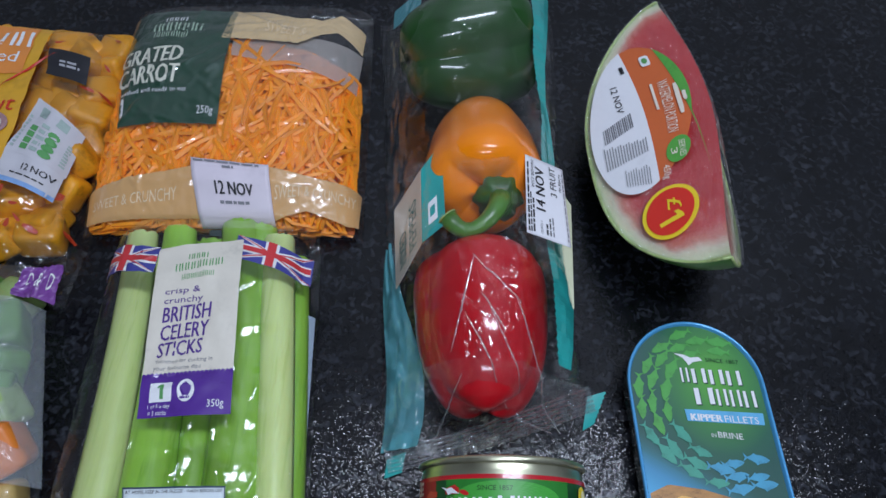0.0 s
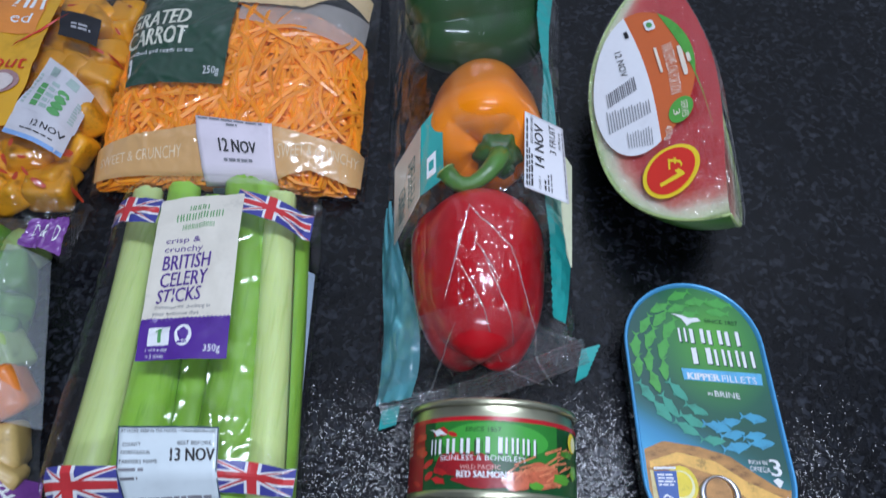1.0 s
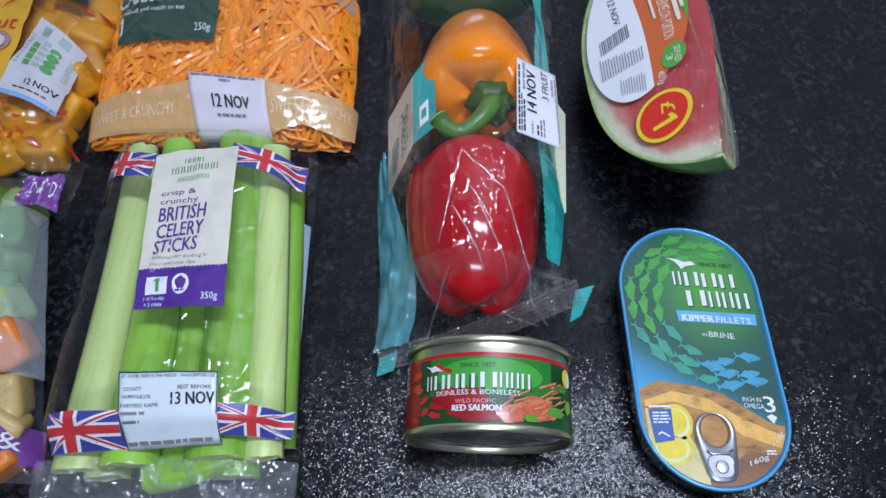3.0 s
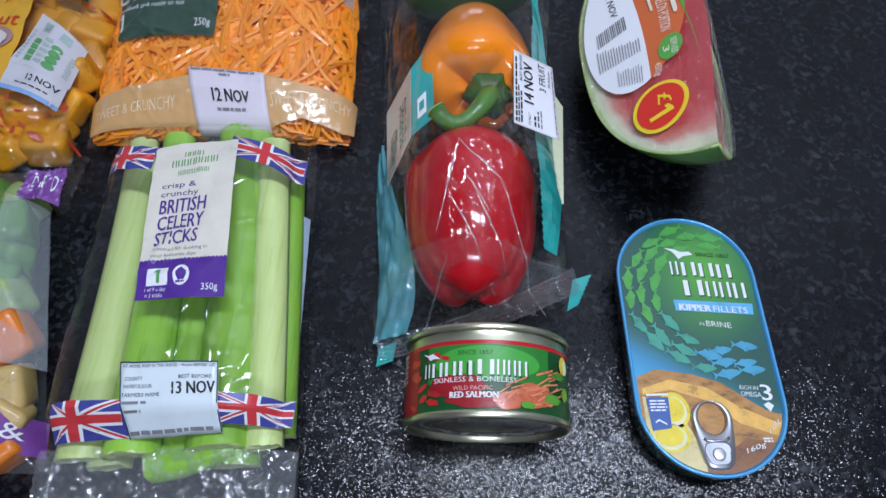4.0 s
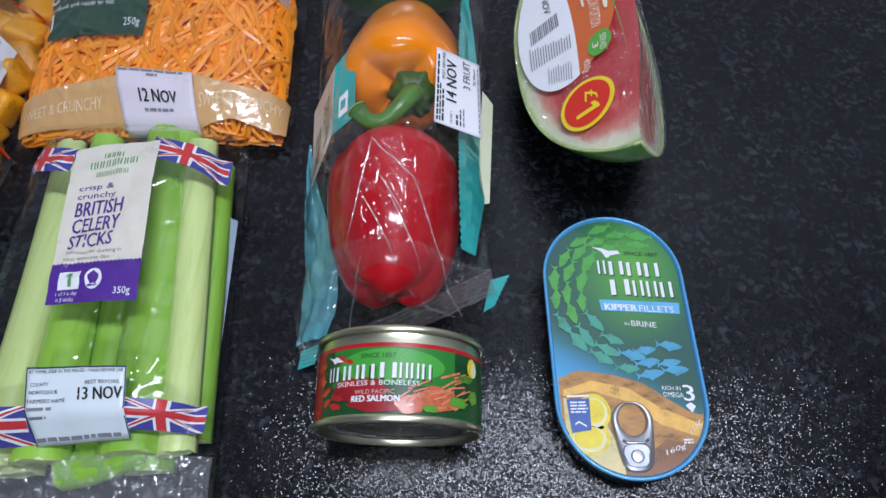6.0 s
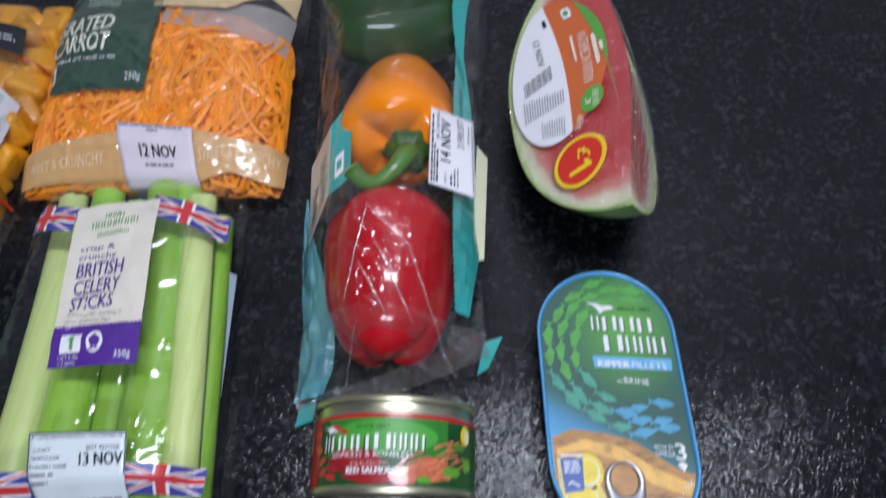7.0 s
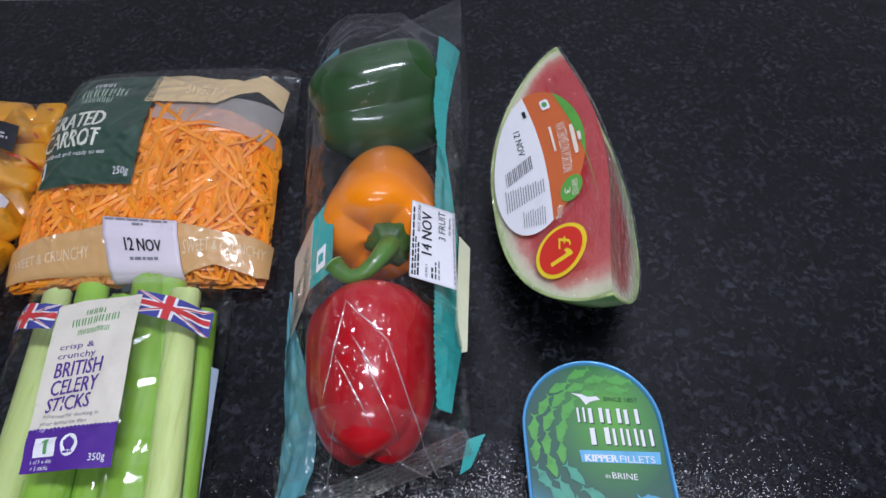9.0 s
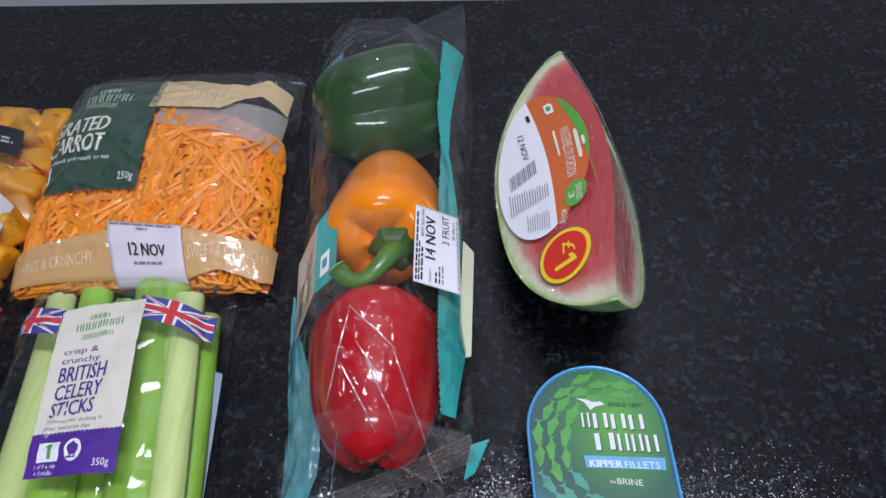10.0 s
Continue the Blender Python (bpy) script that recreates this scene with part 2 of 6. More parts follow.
def blob(f, s, t, rx, ry, n=20, turn=0.0, wobble=0.0, seed=0, rings=1):
    """A filled oval on the sheet f; more rings let it follow a bent sheet."""
    c, sn = math.cos(radians(turn)), math.sin(radians(turn))
    ring = []
    for m in range(rings * n):
        k, q = m % n, 1 - (m // n) / rings
        a = 2 * math.pi * k / n
        r = 1 + wobble * math.sin(3 * a + seed) * math.cos(2 * a + 1.7 * seed)
        x, y = q * rx * r * math.cos(a), q * ry * r * math.sin(a)
        ring.append(f(s + x * c - y * sn, t + x * sn + y * c))
    faces = [(j * n + k, j * n + (k + 1) % n, (j + 1) * n + (k + 1) % n, (j + 1) * n + k) for j in range(rings - 1) for k in range(n)]
    return ring, faces + [tuple((rings - 1) * n + k for k in range(n))]


def poly(f, pts):
    return [f(*p) for p in pts], [tuple(range(len(pts)))]


def text_geo(body):
    """The built-in font's letters as triangles, in a box from 0 to 1 each way."""
    cu = bpy.data.curves.new("type", "FONT")
    cu.body, cu.resolution_u = body, 2
    ob = bpy.data.objects.new("type", cu)
    scene.collection.objects.link(ob)
    bpy.context.view_layer.update()
    me = ob.evaluated_get(bpy.context.evaluated_depsgraph_get()).to_mesh()
    v = [(p.co.x, p.co.y) for p in me.vertices]
    fc = [tuple(p.vertices) for p in me.polygons]
    ob.to_mesh_clear()
    bpy.data.objects.remove(ob)
    bpy.data.curves.remove(cu)
    x0, x1 = min(p[0] for p in v), max(p[0] for p in v)
    y0, y1 = min(p[1] for p in v), max(p[1] for p in v)
    return [((x - x0) / (x1 - x0), (y - y0) / (y1 - y0)) for x, y in v], fc


def lettering(f, body, s0, s1, t0, t1, slant=0.0, rise=0.0, turn=0, bold=0.0):
    """Letters that fill the box s0..s1, t0..t1 of the sheet f. slant leans them, rise lifts their right end, turn=90 sets them upwards."""
    v, fc = text_geo(body)

    def place(x, y):
        if turn == 90:
            x, y = 1 - y, x
        elif turn == -90:
            x, y = y, 1 - x
        return f(s0 + (s1 - s0) * x + slant * y, t0 + (t1 - t0) * y + rise * x)
    geo = [place(x, y) for x, y in v], fc
    if bold:
        h = len(v)
        more = [Vector(place(x + bold, y)) + Vector((0, 0, 0.00008)) for x, y in v]
        geo = join(geo, (more, fc))
    return geo


def bars(f, s0, s1, t0, t1, rows, n=5, seed=0, fill=0.6):
    """Rows of plain bars in place of small print."""
    rnd = random.Random(seed)
    out = []
    for r in range(rows):
        y0 = t1 - (t1 - t0) * (r + fill) / rows
        y1 = t1 - (t1 - t0) * r / rows
        x = s0
        end = s1 - (s1 - s0) * (0.0 if r % 3 else 0.12) * rnd.random()
        while x < end - 0.05 * (s1 - s0):
            w = (s1 - s0) * (0.5 + rnd.random()) / n
            out.append(strip_quad(f, [(x, y0), (min(x + w, end), y0), (min(x + w, end), y1), (x, y1)], 2))
            x += w + (s1 - s0) * 0.18 / n
    return join(*out)


def folds(seed, box, count, long=(0.03, 0.09), lean=None, tall=1.0, wide=1.0):
    """Straight sharp folds of a film, as (x, y, direction, half length, height, half width)."""
    r = random.Random(seed)
    out = []
    for _ in range(count):
        a = r.uniform(0, math.pi) if lean is None else lean + r.gauss(0, 0.45)
        out.append((r.uniform(box[0], box[1]), r.uniform(box[2], box[3]), math.cos(a), math.sin(a), r.uniform(*long) / 2, r.uniform(0.0006, 0.0015) * tall, r.uniform(0.0018, 0.0042) * wide))
    return out


def fold_height(lines, x, y):
    z = 0.0
    for px, py, c, s, half, high, wide in lines:
        u, v = (x - px) * c + (y - py) * s, abs(-(x - px) * s + (y - py) * c)
        if v < wide and abs(u) < half:
            z = max(z, high * (1 - v / wide) * (1 - (u / half) ** 2))
    return z


def crinkle(x, y, seed=0.0, size=0.02):
    """Creased relief, about -1 to 1."""
    p = Vector((x / size, y / size, seed))
    q = p * 2.3 + Vector((5.2, 1.3, 0))
    return noise.noise(p) + 0.5 * (1 - 2 * abs(noise.noise(q)))

# ---- the room ----


def clamp(x, a=0.0, b=1.0):
    return max(a, min(b, x))


def slab_structure(name, x0, x1, y0, y1, z0, z1, material, label, category):
    ob = new(name, mesh_of(name, *box_geo(x0, x1, y0, y1, z0, z1), material))
    return tagged(ob, label, category, kind="structure")


worktop = slab_structure("worktop", -1.6, 1.6, -0.22, 0.588, -0.04, 0.0, GRANITE, "polished black granite worktop with grey flecks and glitter", "worktop")
slab_structure("wall_north", -1.7, 1.7, 0.588, 0.70, -0.9, 1.56, GREY_WALL, "pale grey splashback wall behind the worktop", "wall")
# Unseen walls, floor and ceiling, added to close the room for reflections.
slab_structure("wall_south", -1.7, 1.7, -2.5, -2.4, -0.9, 1.56, WHITE_WALL, "unseen plain white wall closing the room", "wall")
slab_structure("wall_west", -1.8, -1.7, -2.5, 0.70, -0.9, 1.56, WHITE_WALL, "unseen plain white wall closing the room", "wall")
slab_structure("wall_east", 1.7, 1.8, -2.5, 0.70, -0.9, 1.56, WHITE_WALL, "unseen plain white wall closing the room", "wall")
slab_structure("floor", -1.8, 1.8, -2.5, 0.70, -1.0, -0.9, mat("grey_floor", (0.25, 0.24, 0.23), 0.5, scale=5), "unseen plain grey floor closing the room", "floor")
slab_structure("ceiling", -1.8, 1.8, -2.5, 0.70, 1.56, 1.66, WHITE_WALL, "unseen plain white ceiling closing the room", "ceiling")
slab_structure("base_units", -1.6, 1.6, -0.19, 0.588, -0.9, -0.04, mat("grey_unit_front", (0.4, 0.4, 0.41), 0.5, scale=5), "plain closed base units under the worktop", "cabinet")

# ---- kipper tin ----
TIN_L, TIN_W, TIN_H = 0.158, 0.0825, 0.0205


def stadium(length, width, n=24):
    r, h = width / 2, (length - width) / 2
    out = [(r * math.cos(math.pi * k / n), h + r * math.sin(math.pi * k / n)) for k in range(n + 1)]
    return out + [(-x, -y) for x, y in out]


def stack(rings, cap_low=True, cap_top=True):
    """Rings of equal count joined one to the next."""
    n = len(rings[0])
    verts = [p for r in rings for p in r]
    faces = [(i * n + k, i * n + (k + 1) % n, (i + 1) * n + (k + 1) % n, (i + 1) * n + k) for i in range(len(rings) - 1) for k in range(n)]
    if cap_low:
        faces.append(tuple(reversed(range(n))))
    if cap_top:
        faces.append(tuple((len(rings) - 1) * n + k for k in range(n)))
    return verts, faces


def tin_ring(inset, z):
    return [(x, y, z) for x, y in stadium(TIN_L - 2 * inset, TIN_W - 2 * inset)]


kipper_tin = thing("fish_tin", (0.1745, 0.1125, 0), "green and blue oval fish tin with a ring pull, lying flat", "tin", turn=3.2)
part("body", stack([tin_ring(i, z) for i, z in ((0.0035, 0.0003), (0.0018, 0.002), (0.0014, 0.004), (0.0014, 0.0172))], True, False),
     mat("dark_tin_side", (0.016, 0.05, 0.04), 0.22, 0.3, vary=0.2, scale=50, coat=0.3), kipper_tin, "dark printed tin side", True)
part("rim", stack([tin_ring(i, z) for i, z in ((0.0014, 0.0172), (0.0003, 0.0176), (0.0, 0.0185), (0.0, 0.0199), (0.0005, 0.0205), (0.0013, 0.0205), (0.0018, 0.0199), (0.0024, 0.0180))], False, False),
     BLUE_RIM, kipper_tin, "bright blue rolled rim", True)


# ---- salmon can, lying on its side ----
CAN_R, CAN_L = 0.0425, 0.0450


def can_ring(r, y, n=64):
    return [(r * math.cos(2 * math.pi * k / n), y, r * math.sin(2 * math.pi * k / n)) for k in range(n)]


def can_skin(s, t):
    """Label: s turns round the can in degrees from the top (to the right), t runs from the near end (0) to the far end (1)."""
    a = radians(90 - s)
    return Vector(((CAN_R - 0.0010) * math.cos(a), 0.0045 + (CAN_L - 0.0115) * t, (CAN_R - 0.0010) * math.sin(a)))


salmon_can = new("salmon_can")
salmon_can.empty_display_size = 0.02
salmon_can.matrix_world = pose(0.0535, 0.0465, 0.0425, 5.5, 0, 1.0)
tagged(salmon_can, "round gold-rimmed salmon can with red and green label, on its side", "can")
part("body", stack([can_ring(r, y) for r, y in ((CAN_R - 0.0014, 0.0020), (CAN_R - 0.0014, 0.0045), (CAN_R - 0.0013, CAN_L - 0.007), (CAN_R - 0.0022, CAN_L - 0.0035), (CAN_R - 0.0014, CAN_L - 0.002))], False, False), GOLD_METAL, salmon_can, "", True)
part("near_rim", stack([can_ring(r, y) for r, y in ((CAN_R - 0.0014, 0.0042), (CAN_R - 0.0002, 0.0036), (CAN_R, 0.0020), (CAN_R - 0.0004, 0.0006), (CAN_R - 0.0012, 0.0), (CAN_R - 0.0022, 0.0006), (CAN_R - 0.0028, 0.0036))], False, False), GOLD_METAL, salmon_can, "", True)
part("near_end", stack([can_ring(r, y) for r, y in ((CAN_R - 0.0028, 0.0036), (CAN_R - 0.0060, 0.0036), (CAN_R - 0.0068, 0.0028), (CAN_R - 0.0100, 0.0028), (CAN_R - 0.0110, 0.0036), (CAN_R - 0.018, 0.0036), (0.002, 0.0036))], False, True), TIN_METAL, salmon_can, "stepped bare metal end", True)
part("far_rim", stack([can_ring(r, y) for r, y in ((CAN_R - 0.0014, CAN_L - 0.0036), (CAN_R - 0.0001, CAN_L - 0.0030), (CAN_R + 0.0003, CAN_L - 0.0016), (CAN_R - 0.0004, CAN_L - 0.0004), (CAN_R - 0.0012, CAN_L), (CAN_R - 0.0022, CAN_L - 0.0006), (CAN_R - 0.0028, CAN_L - 0.003))], False, False), GOLD_METAL, salmon_can, "", True)
part("far_end", stack([can_ring(r, y) for r, y in ((CAN_R - 0.0028, CAN_L - 0.003), (CAN_R - 0.01, CAN_L - 0.0032), (0.002, CAN_L - 0.0032))], False, True), TIN_METAL, salmon_can, "", True)

# ---- peppers in their bag ----


def pepper(name, place, turn, pitch, roll, length, width, color, dark, label, lobes=4, twist=0.3, seed=1, taper=0.80, groove=0.10, cleft=0.0):
    """A bell pepper along its own +y (stem end at +y), lobed, dimpled at both ends."""
    ob = new(name)
    ob.empty_display_size = 0.02
    ob.matrix_world = pose(*place, pitch, roll, turn)
    tagged(ob, label, "pepper", "peppers in the bag")
    nu, nv = 150, 64
    rings = []
    for j in range(nv + 1):
        u = j / nv
        a = math.pi * u
        y = -0.5 * length * math.cos(a) * (abs(math.cos(a)) ** -0.25 if abs(math.cos(a)) > 1e-3 else 1)
        y = max(-0.5 * length, min(0.5 * length, y))
        base = math.sin(a) ** (0.62 - 0.30 * cleft if u < 0.5 else 0.50)
        k = taper + (1 - taper) * min(1, u / 0.75)
        ring = []
        for i in range(nu):
            th = 2 * math.pi * i / nu
            ph = lobes * (th + twist * (u - 0.5)) + seed
            lobe = abs(math.cos(ph / 2)) ** 1.15
            depth = groove + min(0.10, groove) * abs(2 * u - 1) ** 2 + cleft * max(0.0, 1 - u / 0.24)
            wob = 0.05 * noise.noise(Vector((math.cos(th) * 1.4 + seed, math.sin(th) * 1.4, u * 2.2)))
            r = 0.5 * width * base * k * (1 - depth + depth * lobe + wob)
            sink = 0.11 * length * max(0.0, 1 - base / 0.75) * (1 if u > 0.5 else 0.75)
            bulge = (0.05 + 0.10 * cleft * (u < 0.5)) * length * lobe * (1 - base ** 2) * (1 if u > 0.5 else -1)
            yy = y - sink * (1 if u > 0.5 else -1) + bulge
            ring.append((r * math.cos(th), yy, r * math.sin(th)))
        rings.append(ring)
    skin = mat(name + "_skin", color, 0.42, vary=0.10, scale=22, second=dark, spec=0.2, coat=0.9, coat_rough=0.10, bump=0.05, bump_scale=60, sss=0.06)
    part("flesh", stack(rings), skin, ob, "", True)
    return ob


pepper("red_pepper", (0.0425, 0.1715, 0.0405), 3, 3, 4, 0.098, 0.092, (0.50, 0.003, 0.010), (0.33, 0.002, 0.007), "glossy deep red bell pepper lying in the bag", 3, 0.25, 1.45, 0.60, 0.07, 0.30)
orange = pepper("orange_pepper", (0.0410, 0.2960, 0.0440), 183, 26, 4, 0.108, 0.084, (0.98, 0.25, 0.001), (0.92, 0.19, 0.001), "glossy orange bell pepper with a bent green stalk", 4, 0.1, -0.15, 0.58, 0.035)
pepper("green_pepper", (0.028, 0.393, 0.046), -72, 0, 0, 0.098, 0.098, (0.011, 0.062, 0.008), (0.006, 0.034, 0.005), "glossy dark green bell pepper lying on its side", 3, 0.15, 1.05, 0.72, 0.20)


def stalk(owner, points, star_at, star_dir):
    """A bent pepper stalk with its star-shaped calyx and pale cut end, given in the world."""
    inv = owner.matrix_world.inverted()
    green = mat("pepper_stem", (0.07, 0.20, 0.025), 0.35, vary=0.25, scale=90, bump=0.2, bump_scale=400, coat=0.3)
    pts = []
    for a, b in zip(points, points[1:]):
        a, b = Vector(a), Vector(b)
        pts += [a, a.lerp(b, 0.5)]
    pts.append(Vector(points[-1]))
    for _ in range(2):
        pts = [pts[0]] + [(pts[i - 1] + pts[i] * 2 + pts[i + 1]) / 4 for i in range(1, len(pts) - 1)] + [pts[-1]]
    n = len(pts)
    rad = [0.0076 - 0.0034 * min(1, 1.6 * i / n) + 0.0050 * max(0, i / n - 0.6) for i in range(n)]
    v, f = tube(pts, rad, 12)
    part("stem", ([inv @ p for p in v], f), green, owner, "bent green stalk", True)
    d = (pts[-1] - pts[-2]).normalized()
    v, f = tube([pts[-1], pts[-1] + d * 0.0008], [0.0066, 0.0062], 12)
    part("cut_end", ([inv @ p for p in v], f), mat("pale_cut_stalk", (0.38, 0.50, 0.16), 0.6, scale=200), owner, "pale cut end of the stalk")
    c, d = Vector(star_at), Vector(star_dir).normalized()
    side = d.cross(Vector((0, 0.2, 1))).normalized()
    up = d.cross(side)
    rings = []
    for k, h in ((0.92, -0.007), (1.0, -0.001), (0.62, 0.003), (0.35, 0.004)):
        ring = []
        for i in range(40):
            a = 2 * math.pi * i / 40
            r = k * (0.0145 + 0.0012 * math.cos(6 * a) + 0.0008 * math.sin(11 * a))
            ring.append(inv @ (c + side * r * math.cos(a) + up * r * math.sin(a) + d * (h - 0.12 * r)))
        rings.append(ring)
    part("calyx", stack(rings), mat("pepper_calyx", (0.03, 0.10, 0.015), 0.45, vary=0.3, scale=90), owner, "dark green star-shaped calyx", True)


STALK = [(0.051, 0.252, 0.060), (0.051, 0.242, 0.072), (0.049, 0.233, 0.079), (0.044, 0.224, 0.078), (0.035, 0.217, 0.075), (0.026, 0.218, 0.073), (0.0195, 0.226, 0.075)]
stalk(orange, STALK, (0.050, 0.245, 0.067), (0.0, -0.8, 0.6))


def mixf(x, stops):
    """Straight lines through (x, value) stops."""
    for (x0, y0), (x1, y1) in zip(stops, stops[1:]):
        if x <= x1:
            return y0 + (y1 - y0) * clamp((x - x0) / (x1 - x0))
    return stops[-1][1]


PB_L = [(0.095, -0.010), (0.13, -0.016), (0.25, -0.022), (0.40, -0.036), (0.46, -0.043), (0.563, 0.084)]
PB_R = [(0.095, 0.100), (0.150, 0.104), (0.21, 0.097), (0.40, 0.100), (0.47, 0.098), (0.563, 0.091)]
PB_H = [(0.09, 0.006), (0.120, 0.066), (0.135, 0.0745), (0.165, 0.0855), (0.19, 0.0945), (0.215, 0.0905), (0.24, 0.085), (0.30, 0.084), (0.40, 0.092), (0.45, 0.080), (0.49, 0.030), (0.563, 0.012)]


PB_A = [(0, 0.0), (0.05, 0.28), (0.14, 0.62), (0.25, 0.88), (0.36, 1.0), (0.64, 1.0), (0.75, 0.82), (0.88, 0.66), (0.955, 0.50), (1.0, 0.02)]
PODS = [(0.043, 0.1785, 0.040, 0.041, 0.056), (0.0425, 0.297, 0.045, 0.0425, 0.058), (0.028, 0.393, 0.046, 0.047, 0.048)]


PB_FOLDS = folds(8, (-0.01, 0.09, 0.14, 0.53), 40, (0.04, 0.12), 1.9, 0.9, 0.6) + folds(18, (0.01, 0.08, 0.13, 0.24), 22, (0.03, 0.09), 2.2, 1.0, 0.6) + folds(38, (0.02, 0.075, 0.13, 0.21), 9, (0.05, 0.10), 2.0, 2.4, 1.5) + folds(48, (-0.03, 0.09, 0.44, 0.53), 10, (0.05, 0.11), 0.7, 1.8, 1.0) + folds(28, (-0.01, 0.09, 0.15, 0.5), 18, (0.03, 0.07), 0.9, 0.9, 0.6)


def crease(x0, y0, x1, y1, high=0.0011, wide=0.0036):
    d = math.hypot(x1 - x0, y1 - y0)
    return ((x0 + x1) / 2, (y0 + y1) / 2, (x1 - x0) / d, (y1 - y0) / d, 0.56 * d, high, wide)


# the film is pulled tight in a tent shape over the red pepper
PB_TENT = [crease(0.034, 0.187, 0.024, 0.141), crease(0.034, 0.187, 0.060, 0.166), crease(0.057, 0.168, 0.069, 0.140), crease(0.067, 0.144, 0.084, 0.109),
           crease(0.031, 0.158, 0.051, 0.126, 0.0016, 0.0050), crease(0.050, 0.128, 0.080, 0.110, 0.0014, 0.0044), crease(0.030, 0.132, 0.012, 0.104),
           crease(0.038, 0.170, 0.052, 0.150, 0.0010, 0.0032), crease(0.044, 0.160, 0.062, 0.128, 0.0010, 0.0032), crease(0.034, 0.150, 0.036, 0.128, 0.0010, 0.003), crease(0.060, 0.135, 0.062, 0.112, 0.0010, 0.003), crease(0.046, 0.176, 0.040, 0.160, 0.0010, 0.003)]
PB_FOLDS += PB_TENT


def pepper_bag_top(x, y):
    """Height of the bag's film, hung over the peppers."""
    xl, xr = mixf(y, PB_L), mixf(y, PB_R)
    a = clamp((x - xl) / max(xr - xl, 1e-4))
    z = 0.004 + (mixf(y, PB_H) - 0.002) * mixf(a, PB_A)
    for px, py, pz, rx, ry in PODS:
        q = max(0.0, 1 - ((x - px) / rx) ** 2 - (abs(y - py) / ry) ** 3)
        gap = z - (pz + rx * q ** 0.5 + 0.0005) * clamp(8 * q)
        z += 0.5 * ((gap * gap + 0.00003 * clamp(4 * q)) ** 0.5 - gap)
    return z + fold_height(PB_FOLDS, x, y) + (0.0014 * crinkle(x, y, 3.1, 0.026) + 0.0009 * crinkle(x, 0.6 * y, 5.9, 0.011) + 0.0020 * crinkle(x, y, 7.7, 0.024) * clamp((0.205 - y) / 0.03)) * clamp(12 * min(a, 1 - a))


def pillow(xl_of, xr_of, y0, y1, top, seed, ns=44, nt=60, skew=None, floor_z=0.0012):
    """A closed film bag: upper sheet on the height function, lower sheet on the table."""
    def xy(s, t):
        y = y0 + (y1 - y0) * t
        x = xl_of(y) + (xr_of(y) - xl_of(y)) * s
        return x, y + (skew(s, t) if skew else 0.0)

    def up(s, t):
        x, y = xy(s, t)
        return Vector((x, y, max(top(x, y), floor_z + 0.001)))

    def down(s, t):
        x, y = xy(s, t)
        e = min(s, 1 - s, t, 1 - t)
        z = up(s, t).z if e < 1e-6 else floor_z + 0.001 * abs(crinkle(x, y, seed, 0.03))
        return Vector((x, y, z))
    return join(grid(up, ns, nt), grid(down, ns // 2, nt // 2))


pepper_bag = thing("pepper_bag", (0, 0, 0), "clear crinkled plastic bag with teal seams round three peppers", "bag")
part("film", pillow(lambda y: mixf(y, PB_L), lambda y: mixf(y, PB_R), 0.137, 0.563, pepper_bag_top, 5.0, 170, 480), PEPPER_FILM, pepper_bag, "clear crinkled film", True)

# ---- grated carrot bag ----


def quad_xy(a, b, c, d):
    """Table-plane map of a bag: a near left, b near right, c far right, d far left."""
    def m(s, t):
        return ((a[0] * (1 - s) + b[0] * s) * (1 - t) + (d[0] * (1 - s) + c[0] * s) * t,
                (a[1] * (1 - s) + b[1] * s) * (1 - t) + (d[1] * (1 - s) + c[1] * s) * t)
    return m


def quad_bag(corner, height, seed, ns=48, nt=48, rough=0.0015, size=0.02, count=26):
    """Film geometry and its upper sheet over a four-cornered plan."""
    m = quad_xy(*corner)
    xs, ys = [p[0] for p in corner], [p[1] for p in corner]
    lines = folds(int(seed * 10), (min(xs), max(xs), min(ys), max(ys)), count)

    def up(s, t):
        x, y = m(s, t)
        e = min(s, 1 - s, t, 1 - t)
        return Vector((x, y, 0.002 + height(s, t) + fold_height(lines, x, y) * clamp(8 * e) + rough * crinkle(x, y, seed, size) * clamp(0.25 + 6 * e)))

    def down(s, t):
        x, y = m(s, t)
        e = min(s, 1 - s, t, 1 - t)
        return Vector((x, y, up(s, t).z if e < 1e-6 else 0.0012 + 0.0008 * abs(crinkle(x, y, seed + 3, 0.03))))
    return join(grid(up, ns, nt), grid(down, ns // 2, nt // 2)), up


def carrot_h(s, t):
    side = max(0.0, 1 - abs(2 * s - 1) ** 4) ** 0.55
    return side * mixf(t, [(0, 0.012), (0.03, 0.024), (0.12, 0.036), (0.3, 0.042), (0.55, 0.047), (0.72, 0.042), (0.83, 0.036), (0.93, 0.028), (1.0, 0.017)])


CARROT = ((-0.230, 0.242), (-0.038, 0.249), (-0.049, 0.470), (-0.246, 0.458))
carrot_bag = thing("carrot_bag", (0, 0, 0), "clear plastic bag of grated carrot with green and tan print", "bag")
carrot_film, carrot_up = quad_bag(CARROT, carrot_h, 1.7, 170, 180, 0.0012, 0.018, 36)
part("film", carrot_film, FILM, carrot_bag, "clear crinkled film", True)

CARROT_SKIN = mat("grated_carrot", (0.98, 0.315, 0.013), 0.5, vary=0.10, scale=120, rand=0.16, sss=0.15, second=(0.90, 0.23, 0.008), coat=0.15)


